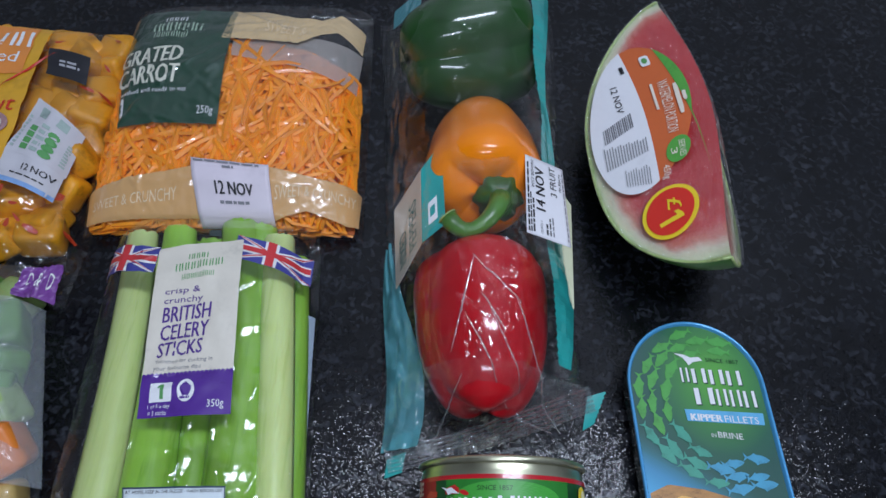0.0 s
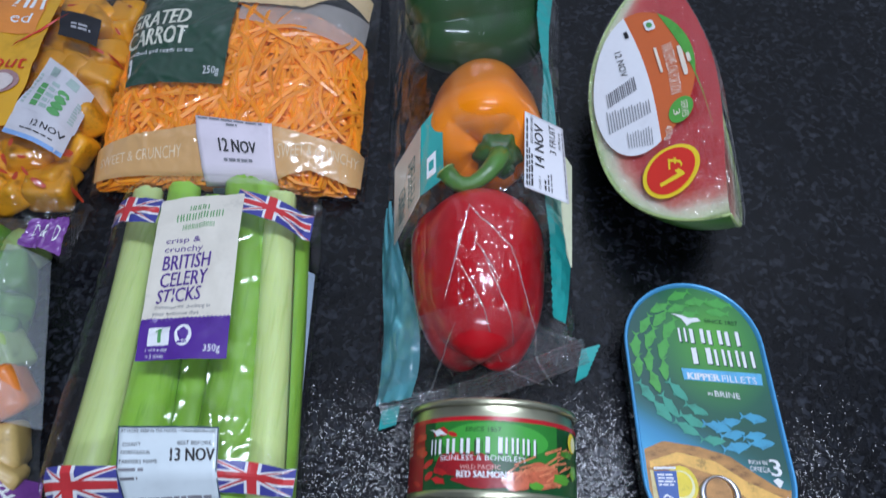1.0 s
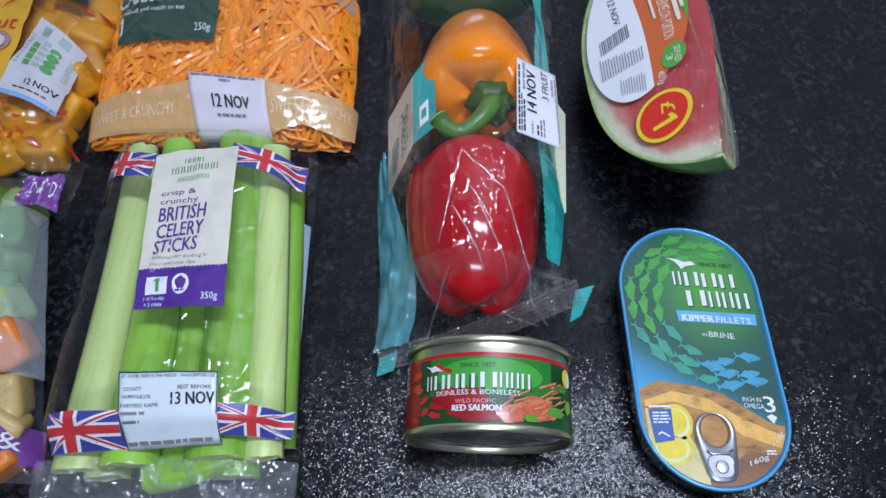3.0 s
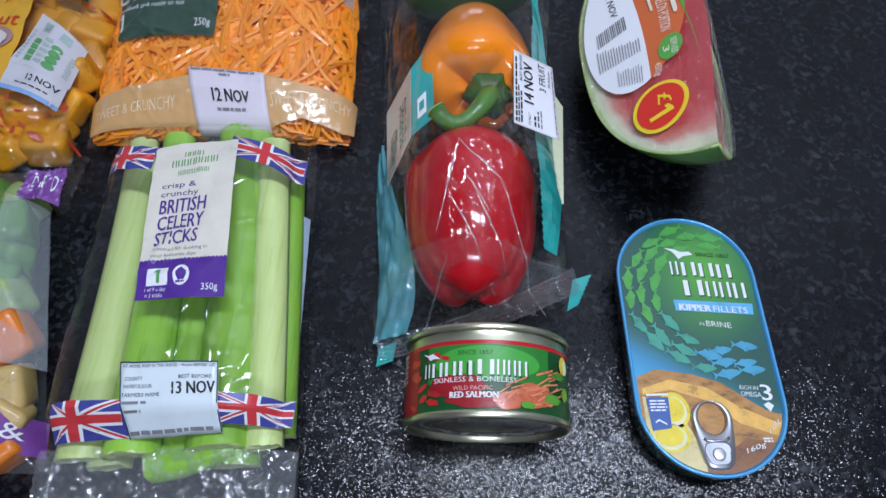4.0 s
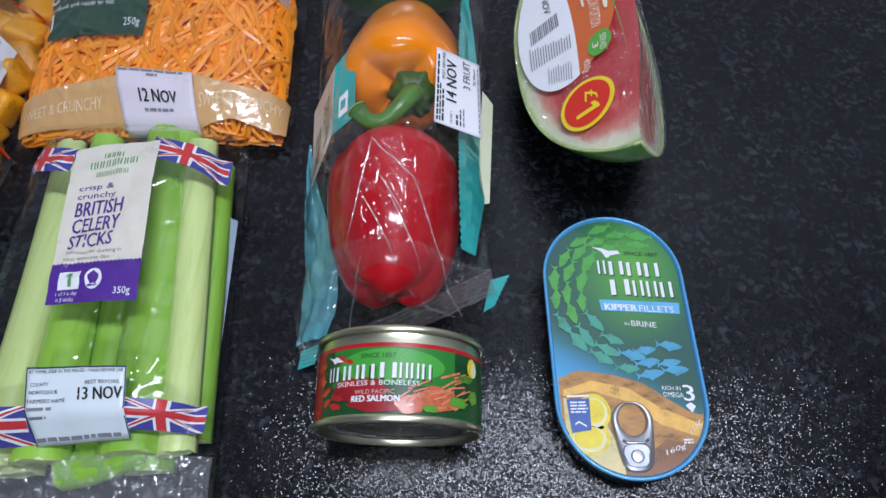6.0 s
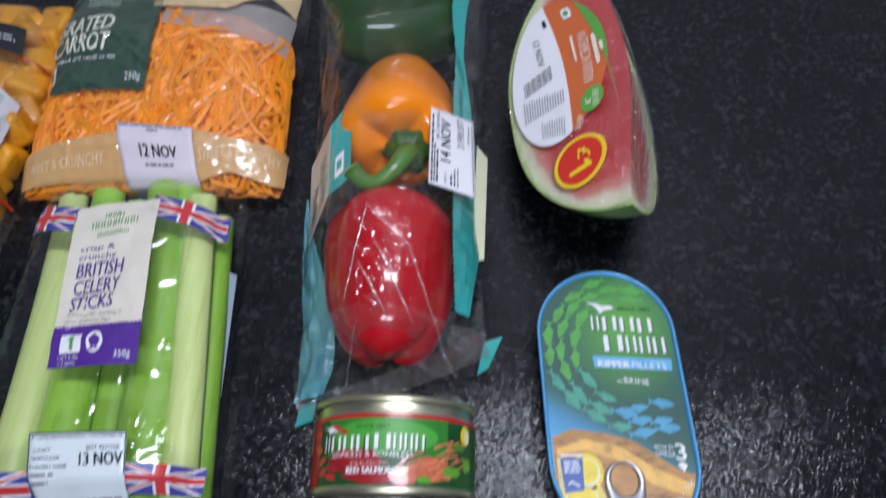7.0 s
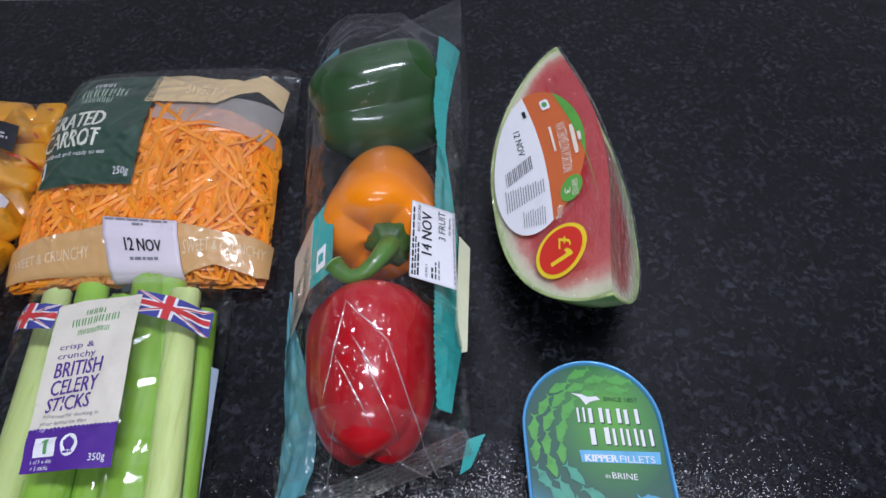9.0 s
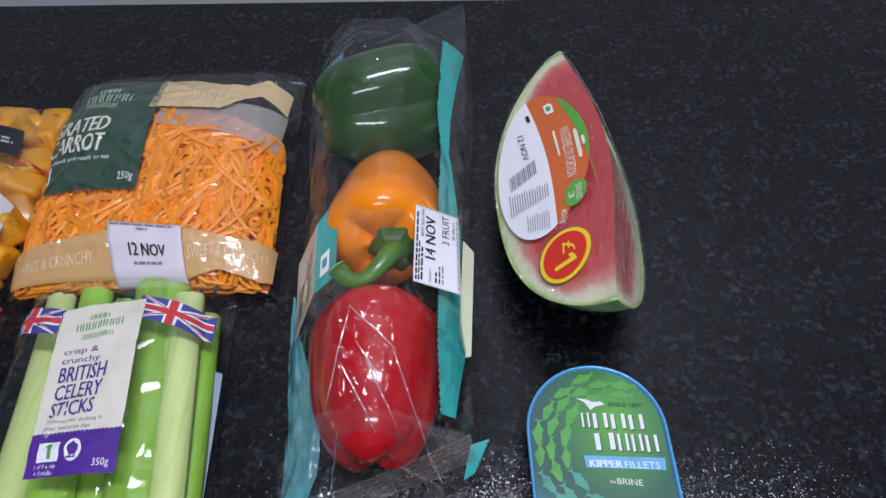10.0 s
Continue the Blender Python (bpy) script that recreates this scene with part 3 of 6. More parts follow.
def shred(rnd, s, t, deep):
    """One curved strip of carrot under the bag's upper sheet."""
    ang, bend, ln = rnd.choice((rnd.uniform(0, math.pi), rnd.gauss(1.9 - 0.8 * s, 0.45))), rnd.uniform(-1.0, 1.0), rnd.uniform(0.034, 0.080)
    w, h = rnd.uniform(0.0013, 0.0022), rnd.uniform(0.0012, 0.0018)
    mid, tilt = carrot_h(s, t) + 0.001, rnd.uniform(-0.007, 0.007)
    pts = []
    for k in range(7):
        u = k / 6 - 0.5
        a = ang + bend * u
        ss, tt = s + ln * u * math.cos(a) / 0.185, t + ln * u * math.sin(a) / 0.21
        ss, tt = clamp(ss, 0.035, 0.965), clamp(tt, 0.02, 0.72 - 0.16 * clamp(2 * ss - 1.1))
        p = carrot_up(ss, tt)
        p.z = max(0.003, min(mid + tilt * u - 0.008 * u * u, 0.002 + carrot_h(ss, tt) - 0.0012) - deep - 0.0022)
        pts.append(p)
    return tube(pts, [w * 0.7, w, w, w, w, w, w * 0.6], 4, True, h / w)


carrot_shreds = thing("carrot_shreds", (0, 0, 0), "heap of bright orange grated carrot shreds inside the bag", "carrot")
rnd = random.Random(4)
mass = []
for k in range(760):
    s, t = rnd.uniform(0.04, 0.96), rnd.uniform(0.03, 0.66)
    mass.append(shred(rnd, s, t, 0.0025 + 0.010 * rnd.random()))
heap = part("shred_mass", join(*mass), CARROT_SKIN, carrot_shreds)
heap["kind"] = "stuff"
# Darker orange sheet under the shreds, its colour standing for shade in the gaps.
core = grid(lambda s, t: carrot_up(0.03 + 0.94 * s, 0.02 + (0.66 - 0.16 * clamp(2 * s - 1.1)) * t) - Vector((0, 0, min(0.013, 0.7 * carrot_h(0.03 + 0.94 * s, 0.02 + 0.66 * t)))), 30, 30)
part("inner_heap", core, mat("carrot_gap_shade", (0.50, 0.10, 0.006), 0.6, scale=150, vary=0.3, bump=0.8, bump_scale=350), carrot_shreds)
for k in range(290):
    s, t = rnd.uniform(0.06, 0.95), rnd.uniform(0.04, 0.66)
    part("shred", shred(rnd, s, t, 0.0003 + 0.0042 * rnd.random()), CARROT_SKIN, carrot_shreds)

# ---- celery pack ----
CELERY = ((-0.184, 0.003), (-0.046, 0.013), (-0.066, 0.246), (-0.195, 0.243))


def celery_h(s, t):
    side = max(0.0, 1 - abs(2 * s - 1) ** 4.5) ** 0.42
    return side * mixf(t, [(0, 0.002), (0.05, 0.005), (0.09, 0.022), (0.18, 0.046), (0.3, 0.050), (0.8, 0.050), (0.93, 0.046), (1.0, 0.030)])


celery_bag = thing("celery_bag", (0, 0, 0), "clear plastic sleeve of celery sticks with a cream and purple label", "bag")
celery_film, celery_up = quad_bag(CELERY, celery_h, 7.3, 120, 180, 0.0012, 0.030, 30)
part("film", celery_film, FILM, celery_bag, "clear crinkled film", True)


part("gathered_film", grid(lambda s, t: Vector((-0.186 + 0.140 * s, -0.004 + 0.036 * t + 0.006 * s, 0.004 + 0.017 * t * (1 - 0.5 * abs(2 * s - 1) ** 3) + 0.005 * crinkle(s * 0.14, t * 0.036, 2.9, 0.011) * (0.4 + 0.6 * math.sin(math.pi * t)) + 0.004)), 90, 30), film_mat("gathered_clear_film", gloss=3.2, haze=0.10, rough=0.12, crease=0.8, scale=50), celery_bag, "gathered crinkled end of the sleeve", True)


def celery_stick(a, b, wide0, wide1, color, seed, bow=0.0, roll=0.0, thick=0.45, group="celery sticks in the sleeve"):
    """A cut stalk from a (near) to b (far): ribbed back upwards, hollow below."""
    a, b = Vector(a), Vector(b)
    ob = new("celery_stick")
    ob.empty_display_size = 0.02
    ob.location = a
    tagged(ob, "trimmed pale green celery stick with ribs" if color == "pale" else "trimmed bright green celery stick with ribs", "celery", group)
    d = b - a
    side = Vector((d.y, -d.x, 0)).normalized()
    up = side.cross(d).normalized()
    cr, sr = math.cos(radians(roll)), math.sin(radians(roll))
    n, rings = 26, []
    for j in range(25):
        u = j / 24
        w = wide0 + (wide1 - wide0) * u
        c = d * u + side * bow * math.sin(math.pi * u) + up * 0.002 * math.sin(3 * u + seed)
        ring = []
        for i in range(n):
            q = i / (n - 1)
            if i < n - 8:
                a2 = math.pi * (1 - i / (n - 9))
                rib = 1 + 0.035 * math.cos(a2 * 17 + seed)
                x, z = 0.5 * w * math.cos(a2) * rib, thick * w * math.sin(a2) * rib
            else:
                a2 = math.pi * ((i - (n - 8) + 1) / 9)
                x, z = 0.40 * w * math.cos(a2), 0.16 * w * math.sin(a2) - 0.004 * math.sin(a2)
            x, z = x * cr - z * sr, x * sr + z * cr
            ragged = 0.0025 * noise.noise(Vector((x * 300, seed, 0))) * (1 if j in (0, 24) else 0)
            ring.append(c + side * x + up * z + d.normalized() * ragged)
        rings.append(ring)
    col, dark = ((0.60, 0.72, 0.27), (0.46, 0.62, 0.15)) if color == "pale" else ((0.29, 0.56, 0.06), (0.18, 0.42, 0.032))
    skin = mat("celery_" + color, col, 0.35, vary=0.10, scale=30, second=dark, stretch=(7, 0.22, 7), coat=0.2, sss=0.15, rand=0.12)
    part("stalk", stack(rings, False, False), skin, ob, "", True)
    cut = mat("celery_cut_end", (0.62, 0.72, 0.34), 0.5, scale=180, vary=0.15)
    part("cut_end", (rings[0], [tuple(reversed(range(n)))]), cut, ob)
    part("cut_end", (rings[-1], [tuple(range(n))]), cut, ob)
    return ob


STICKS = [
    ((-0.163, 0.028, 0.012), (-0.183, 0.240, 0.014), 0.028, 0.021, "pale", 1, 0.003, 12),
    ((-0.133, 0.030, 0.020), (-0.158, 0.243, 0.018), 0.030, 0.021, "green", 2, 0.002, -6),
    ((-0.112, 0.034, 0.010), (-0.135, 0.236, 0.014), 0.024, 0.021, "green", 3, 0.0, 0),
    ((-0.088, 0.036, 0.020), (-0.117, 0.246, 0.020), 0.036, 0.024, "green", 4, 0.004, 5),
    ((-0.080, 0.030, 0.010), (-0.104, 0.246, 0.016), 0.026, 0.021, "green", 5, 0.0, -4),
    ((-0.064, 0.038, 0.020), (-0.090, 0.236, 0.022), 0.021, 0.020, "pale", 6, 0.001, 0),
    ((-0.058, 0.046, 0.010), (-0.079, 0.228, 0.012), 0.016, 0.016, "green", 7, 0.001, -20),
    ((-0.125, 0.034, 0.006), (-0.146, 0.238, 0.005), 0.026, 0.022, "green", 8, 0.0, 0),
    ((-0.150, 0.026, 0.005), (-0.170, 0.232, 0.005), 0.025, 0.020, "pale", 9, 0.0, 0),
    ((-0.104, 0.040, 0.006), (-0.112, 0.238, 0.005), 0.024, 0.020, "green", 10, 0.0, 0),
]
STICKS.append(((-0.126, 0.030, 0.014), (-0.080, 0.040, 0.016), 0.024, 0.014, "green", 11, 0.002, 0))
for row in STICKS:
    celery_stick(*row)

# ---- watermelon wedge ----
MEL_A, MEL_B = Vector((0.181, 0.206, 0.077)), Vector((0.163, 0.4165, 0.077))
MEL_R, MEL_LEFT, MEL_RIGHT = 0.0715, 218.0, 303.0


def melon_point(u, ang, k):
    """u along the ridge 0..1, ang in degrees round it, k from the ridge (0) to the skin (1)."""
    v = 2 * u - 1
    r = MEL_R * max(0.0, 1 - abs(v) ** (3.0 if v < 0 else 2.0)) ** (0.5 if v < 0 else 0.62)
    r *= 1 - 0.13 * clamp((ang - MEL_LEFT) / (MEL_RIGHT - MEL_LEFT))
    axis = MEL_B - MEL_A
    p = MEL_A + axis * u
    side = clamp((ang - MEL_LEFT) / (MEL_RIGHT - MEL_LEFT))
    p.x += 0.017 * math.sin(math.pi * clamp(u) ** 1.3) * ((1 - k) + 0.4 * k * side)
    p.x += k * r * math.cos(radians(ang))
    p.z += k * r * math.sin(radians(ang))
    return p


def melon_mat():
    m = bpy.data.materials.new("watermelon_flesh")
    m.use_nodes = True
    n, l = m.node_tree.nodes, m.node_tree.links
    b = n["Principled BSDF"]
    at, tx, co = n.new("ShaderNodeAttribute"), n.new("ShaderNodeTexNoise"), n.new("ShaderNodeTexCoord")
    at.attribute_name = "depth"
    tx.inputs["Scale"].default_value, tx.inputs["Detail"].default_value = 90, 5
    l.new(co.outputs["Object"], tx.inputs[0])
    ad = n.new("ShaderNodeMath")
    ad.operation = "MULTIPLY_ADD"
    ad.inputs[1].default_value = 0.006
    l.new(tx.outputs[0], ad.inputs[0]), l.new(at.outputs["Fac"], ad.inputs[2])
    sc = n.new("ShaderNodeMath")
    sc.operation = "MULTIPLY"
    sc.inputs[1].default_value = 25.0
    l.new(ad.outputs[0], sc.inputs[0])
    r = n.new("ShaderNodeValToRGB")
    stops = [(0.08, (0.32, 0.46, 0.13)), (0.16, (0.68, 0.72, 0.46)), (0.29, (0.72, 0.64, 0.48)), (0.40, (0.64, 0.24, 0.18)), (0.58, (0.58, 0.060, 0.055)), (1.0, (0.52, 0.028, 0.034))]
    r.color_ramp.elements[0].position, r.color_ramp.elements[0].color = stops[0][0], (*stops[0][1], 1)
    r.color_ramp.elements[1].position, r.color_ramp.elements[1].color = stops[-1][0], (*stops[-1][1], 1)
    for p, c in stops[1:-1]:
        r.color_ramp.elements.new(p).color = (*c, 1)
    l.new(sc.outputs[0], r.inputs[0])
    l.new(r.outputs[0], b.inputs["Base Color"])
    b.inputs["Roughness"].default_value = 0.35
    b.inputs["Subsurface Weight"].default_value = 0.2
    b.inputs["Subsurface Radius"].default_value = (0.01, 0.004, 0.003)
    b.inputs["Subsurface Scale"].default_value = 0.5
    b.inputs["Coat Weight"].default_value, b.inputs["Coat Roughness"].default_value = 0.8, 0.10
    bn, bp = n.new("ShaderNodeTexNoise"), n.new("ShaderNodeBump")
    bn.inputs["Scale"].default_value, bn.inputs["Detail"].default_value, bn.inputs["Distortion"].default_value = 110, 4, 1.0
    l.new(co.outputs["Object"], bn.inputs[0])
    bp.inputs["Strength"].default_value, bp.inputs["Distance"].default_value = 0.5, 0.003
    l.new(bn.outputs[0], bp.inputs["Height"]), l.new(bp.outputs[0], b.inputs["Coat Normal"])
    return m


watermelon = thing("watermelon_wedge", (0, 0, 0), "film-wrapped red watermelon wedge with a green rind", "watermelon")
NU, NK = 64, 24
rings = []
fv, ff, depth = [], [], []
for ang in (MEL_LEFT, MEL_RIGHT):
    base = len(fv)
    for j in range(NU + 1):
        u = 0.5 - 0.5 * math.cos(math.pi * j / NU)
        for i in range(NK + 1):
            k = i / NK
            p = melon_point(u, ang, k)
            hollow = 0.0022 * noise.noise(p * 60) * (1 - k ** 3) * clamp(4 * k)
            sag = -(0.003 if ang == MEL_RIGHT else 0.0) * math.sin(math.pi * k) * (1 + noise.noise(p * 25))
            a = radians(ang + (90 if ang == MEL_LEFT else -90) + 180)
            p = p + Vector((math.cos(a), 0, math.sin(a))) * (hollow + sag)
            fv.append(p)
            edge_r = (melon_point(u, ang, 1) - melon_point(u, ang, 0)).length
            end = min(u * 0.66, (1 - u) * 1.2) * 0.22
            depth.append(min(edge_r * (1 - k), end * 1.15))
    for j in range(NU):
        for i in range(NK):
            q = (base + j * (NK + 1) + i, base + j * (NK + 1) + i + 1, base + (j + 1) * (NK + 1) + i + 1, base + (j + 1) * (NK + 1) + i)
            ff.append(q if ang == MEL_RIGHT else q[::-1])
flesh = part("flesh", (fv, ff), melon_mat(), watermelon, "wet red flesh with a pale rind edge", True)
attr = flesh.data.attributes.new("depth", "FLOAT", "POINT")
attr.data.foreach_set("value", depth)
skin_geo = grid(lambda s, t: melon_point(0.5 - 0.5 * math.cos(math.pi * t), MEL_LEFT + (MEL_RIGHT - MEL_LEFT) * s, 1.0), 28, NU)
WRAP = film_mat("cling_wrap", gloss=2.4, haze=0.012, crease=0.9, scale=130, rough=0.10)


def wrap_sheet(ang, normal):
    def f(s, t):
        p = melon_point(0.5 - 0.5 * math.cos(math.pi * (0.01 + 0.98 * t)), ang, s)
        return p + Vector(normal) * (0.0024 if ang == MEL_RIGHT else 0.0022) * clamp(5 * s) + Vector((0, 0, 0.0006))
    return f


for ang, normal in ((MEL_LEFT, (-0.62, 0, 0.79)), (MEL_RIGHT, (0.84, 0, 0.54))):
    part("cling_wrap", grid(wrap_sheet(ang, normal), 24, 60), WRAP, watermelon, "tight crinkled cling film", True)
part("rind", skin_geo, mat("watermelon_skin", (0.10, 0.26, 0.035), 0.35, vary=0.3, scale=30, second=(0.02, 0.09, 0.012), stretch=(2, 0.4, 2), coat=0.5), watermelon, "striped green rind", True)
part("skin_edge", join(*[tube([melon_point(0.5 - 0.5 * math.cos(math.pi * j / 48), ang, 0.995) for j in range(49)], [0.0009] * 49, 6) for ang in (MEL_LEFT, MEL_RIGHT)]), mat("rind_edge", (0.42, 0.54, 0.20), 0.35, vary=0.3, scale=60, coat=0.6), watermelon, "", True)

# ---- squash bag and mixed vegetable bag ----


def chunk(name, place, size, material, rnd, parent):
    bm = bmesh.new()
    bmesh.ops.create_cube(bm, size=1.0)
    bmesh.ops.bevel(bm, geom=list(bm.edges), offset=0.22, segments=3, affect="EDGES", profile=0.6)
    m = pose(*place, rnd.uniform(-30, 30), rnd.uniform(-30, 30), rnd.uniform(0, 90)) @ Matrix.Diagonal((size * rnd.uniform(0.8, 1.25), size * rnd.uniform(0.8, 1.25), size * rnd.uniform(0.7, 1), 1))
    for v in bm.verts:
        v.co = m @ (v.co + 0.05 * noise.noise_vector(v.co * 2 + Vector(place) * 90))
    return part(name, bm, material, parent, "", True)


SQUASH = ((-0.395, 0.222), (-0.236, 0.222), (-0.226, 0.416), (-0.400, 0.425))


def squash_h(s, t):
    return max(0.0, 1 - abs(2 * s - 1) ** 7) ** 0.4 * max(0.0, 1 - abs(2 * t - 1) ** 7) ** 0.4 * 0.040


squash_bag = thing("squash_bag", (0, 0, 0), "clear bag of diced yellow butternut squash with yellow print", "bag")
squash_film, squash_up = quad_bag(SQUASH, squash_h, 11.1, 110, 120, 0.0018, 0.022)
part("film", squash_film, FILM, squash_bag, "clear crinkled film", True)
squash_dice = thing("squash_dice", (0, 0, 0), "diced golden yellow butternut squash inside the bag", "squash")
YELLOW = mat("squash_flesh", (0.72, 0.31, 0.008), 0.45, vary=0.22, scale=70, rand=0.15, sss=0.1, coat=0.3)
rnd = random.Random(9)
for j in range(9):
    for i in range(7):
        s, t = (i + 0.5 + rnd.uniform(-0.3, 0.3)) / 7, (j + 0.5 + rnd.uniform(-0.3, 0.3)) / 9
        p = squash_up(clamp(s, 0.08, 0.90), clamp(t, 0.06, 0.94))
        chunk("squash_chunk", (p.x, p.y, max(0.012, p.z - 0.0235 - rnd.uniform(0, 0.004))), 0.027, YELLOW, rnd, squash_dice)

MIXED = ((-0.350, 0.018), (-0.187, 0.022), (-0.249, 0.218), (-0.370, 0.215))


def mixed_h(s, t):
    return max(0.0, 1 - abs(2 * s - 1) ** 4) ** 0.5 * mixf(t, [(0, 0.006), (0.08, 0.034), (0.5, 0.044), (0.8, 0.040), (0.9, 0.016), (1, 0.006)])


mixed_bag = thing("vegetable_bag", (0, 0, 0), "clear bag of diced mixed vegetables with a purple band", "bag")
mixed_film, mixed_up = quad_bag(MIXED, mixed_h, 15.1, 110, 120, 0.0018, 0.022)
part("film", mixed_film, film_mat("cloudy_film", gloss=1.7, haze=0.045, crease=0.5, scale=30, rough=0.12, haze_color=(0.60, 0.66, 0.72)), mixed_bag, "clear crinkled film", True)
mixed_veg = thing("mixed_vegetables", (0, 0, 0), "diced carrot, swede and green vegetables inside the bag", "vegetables")
VEG = [mat("orange_carrot_chunk", (0.72, 0.20, 0.02), 0.4, scale=80, coat=0.3), mat("cream_swede_chunk", (0.55, 0.38, 0.14), 0.45, scale=80, coat=0.3),
       mat("green_sprout_chunk", (0.10, 0.25, 0.03), 0.45, vary=0.35, scale=60, coat=0.2), mat("pale_leek_chunk", (0.30, 0.42, 0.14), 0.45, vary=0.2, scale=60, coat=0.2)]
for j in range(9):
    for i in range(6):
        s, t = (i + 0.5 + rnd.uniform(-0.3, 0.3)) / 6, (j + 0.5 + rnd.uniform(-0.3, 0.3)) / 10
        p = mixed_up(clamp(s, 0.1, 0.9), clamp(t, 0.06, 0.86))
        kind = rnd.choice((0, 1, 1, 0)) if t < 0.45 else rnd.choice((2, 3, 2))
        chunk("vegetable_chunk", (p.x, p.y, max(0.010, p.z - 0.014)), 0.026, VEG[kind], rnd, mixed_veg)

# ---- print on the fish tin ----


def lid_mat():
    """Printed lid: bright green glow fading to dark green, blue towards the near end."""
    m = bpy.data.materials.new("printed_lid")
    m.use_nodes = True
    n, l = m.node_tree.nodes, m.node_tree.links
    b = n["Principled BSDF"]
    co, mp, ln, sep = n.new("ShaderNodeTexCoord"), n.new("ShaderNodeMapping"), n.new("ShaderNodeVectorMath"), n.new("ShaderNodeSeparateXYZ")
    mp.inputs["Location"].default_value, mp.inputs["Scale"].default_value = (-0.26, -0.72, 0), (22, 17, 0)
    ln.operation = "LENGTH"
    l.new(co.outputs["Object"], mp.inputs[0]), l.new(mp.outputs[0], ln.inputs[0]), l.new(co.outputs["Object"], sep.inputs[0])

    def ramp(source, stops):
        r = n.new("ShaderNodeValToRGB")
        r.color_ramp.elements[0].position, r.color_ramp.elements[0].color = stops[0][0], (*stops[0][1], 1)
        r.color_ramp.elements[1].position, r.color_ramp.elements[1].color = stops[-1][0], (*stops[-1][1], 1)
        for p, c in stops[1:-1]:
            r.color_ramp.elements.new(p).color = (*c, 1)
        l.new(source, r.inputs[0])
        return r.outputs[0]
    glow = ramp(ln.outputs["Value"], [(0.0, (0.11, 0.42, 0.04)), (0.38, (0.055, 0.27, 0.045)), (0.78, (0.012, 0.11, 0.06)), (1.0, (0.010, 0.085, 0.065))])
    mr = n.new("ShaderNodeMapRange")
    mr.inputs[1].default_value, mr.inputs[2].default_value = -0.046, -0.010
    slope = n.new("ShaderNodeMath")
    slope.operation, slope.inputs[1].default_value = "MULTIPLY_ADD", 0.62
    l.new(sep.outputs[0], slope.inputs[0]), l.new(sep.outputs[1], slope.inputs[2]), l.new(slope.outputs[0], mr.inputs[0])
    sea = ramp(mr.outputs[0], [(0.0, (0.05, 0.36, 0.62)), (0.38, (0.035, 0.26, 0.46)), (0.62, (0.018, 0.17, 0.21)), (1.0, (0.012, 0.11, 0.08))])
    fac = ramp(mr.outputs[0], [(0.6, (0, 0, 0)), (1.0, (1, 1, 1))])
    x = n.new("ShaderNodeMix")
    x.data_type = "RGBA"
    l.new(fac, x.inputs[0]), l.new(sea, x.inputs[6]), l.new(glow, x.inputs[7])
    l.new(x.outputs[2], b.inputs["Base Color"])
    b.inputs["Roughness"].default_value, b.inputs["Coat Weight"].default_value, b.inputs["Coat Roughness"].default_value = 0.4, 0.5, 0.14
    return m


def tin_edge(x):
    """Half length of the lid at x millimetres from its axis."""
    r = 1000 * TIN_W / 2 - 2.6
    return 1000 * (TIN_L - TIN_W) / 2 + math.sqrt(max(0.0, r * r - x * x))


part("lid", (tin_ring(0.0024, 0.0182), [tuple(range(50))]), lid_mat(), kipper_tin, "printed green and blue lid")


def on_lid(h):
    return lambda s, t: Vector((s / 1000, t / 1000, 0.0182 + h))


FISH_GREEN = mat("green_fish_print", (0.075, 0.36, 0.06), 0.4, vary=0.15, scale=150, coat=0.3)
FISH_TEAL = mat("teal_fish_print", (0.05, 0.32, 0.22), 0.4, vary=0.15, scale=150, coat=0.3)
FISH_BLUE = mat("blue_fish_print", (0.06, 0.33, 0.50), 0.4, vary=0.15, scale=150, coat=0.3)


def fish(x, y, ang, size):
    """A small swimming fish: lens body, fins and forked tail."""
    f = on_lid(0.0003 + 0.00002 * (int(abs(x * 7.3 + y * 13.7) * 10) % 17))
    c, s = math.cos(radians(ang)), math.sin(radians(ang))
    shape = [(-0.50, 0.0), (-0.36, 0.10), (-0.14, 0.17), (0.0, 0.24), (0.05, 0.16), (0.24, 0.08), (0.36, 0.03), (0.52, 0.17), (0.45, 0.0), (0.52, -0.17), (0.36, -0.03), (0.22, -0.10), (0.10, -0.20), (0.02, -0.15), (-0.20, -0.15), (-0.38, -0.09)]
    top = [((x + size * (px * c - py * s)), (y + size * (px * s + py * c))) for px, py in shape]
    return [f(*p) for p in top], [tuple(range(len(top)))]


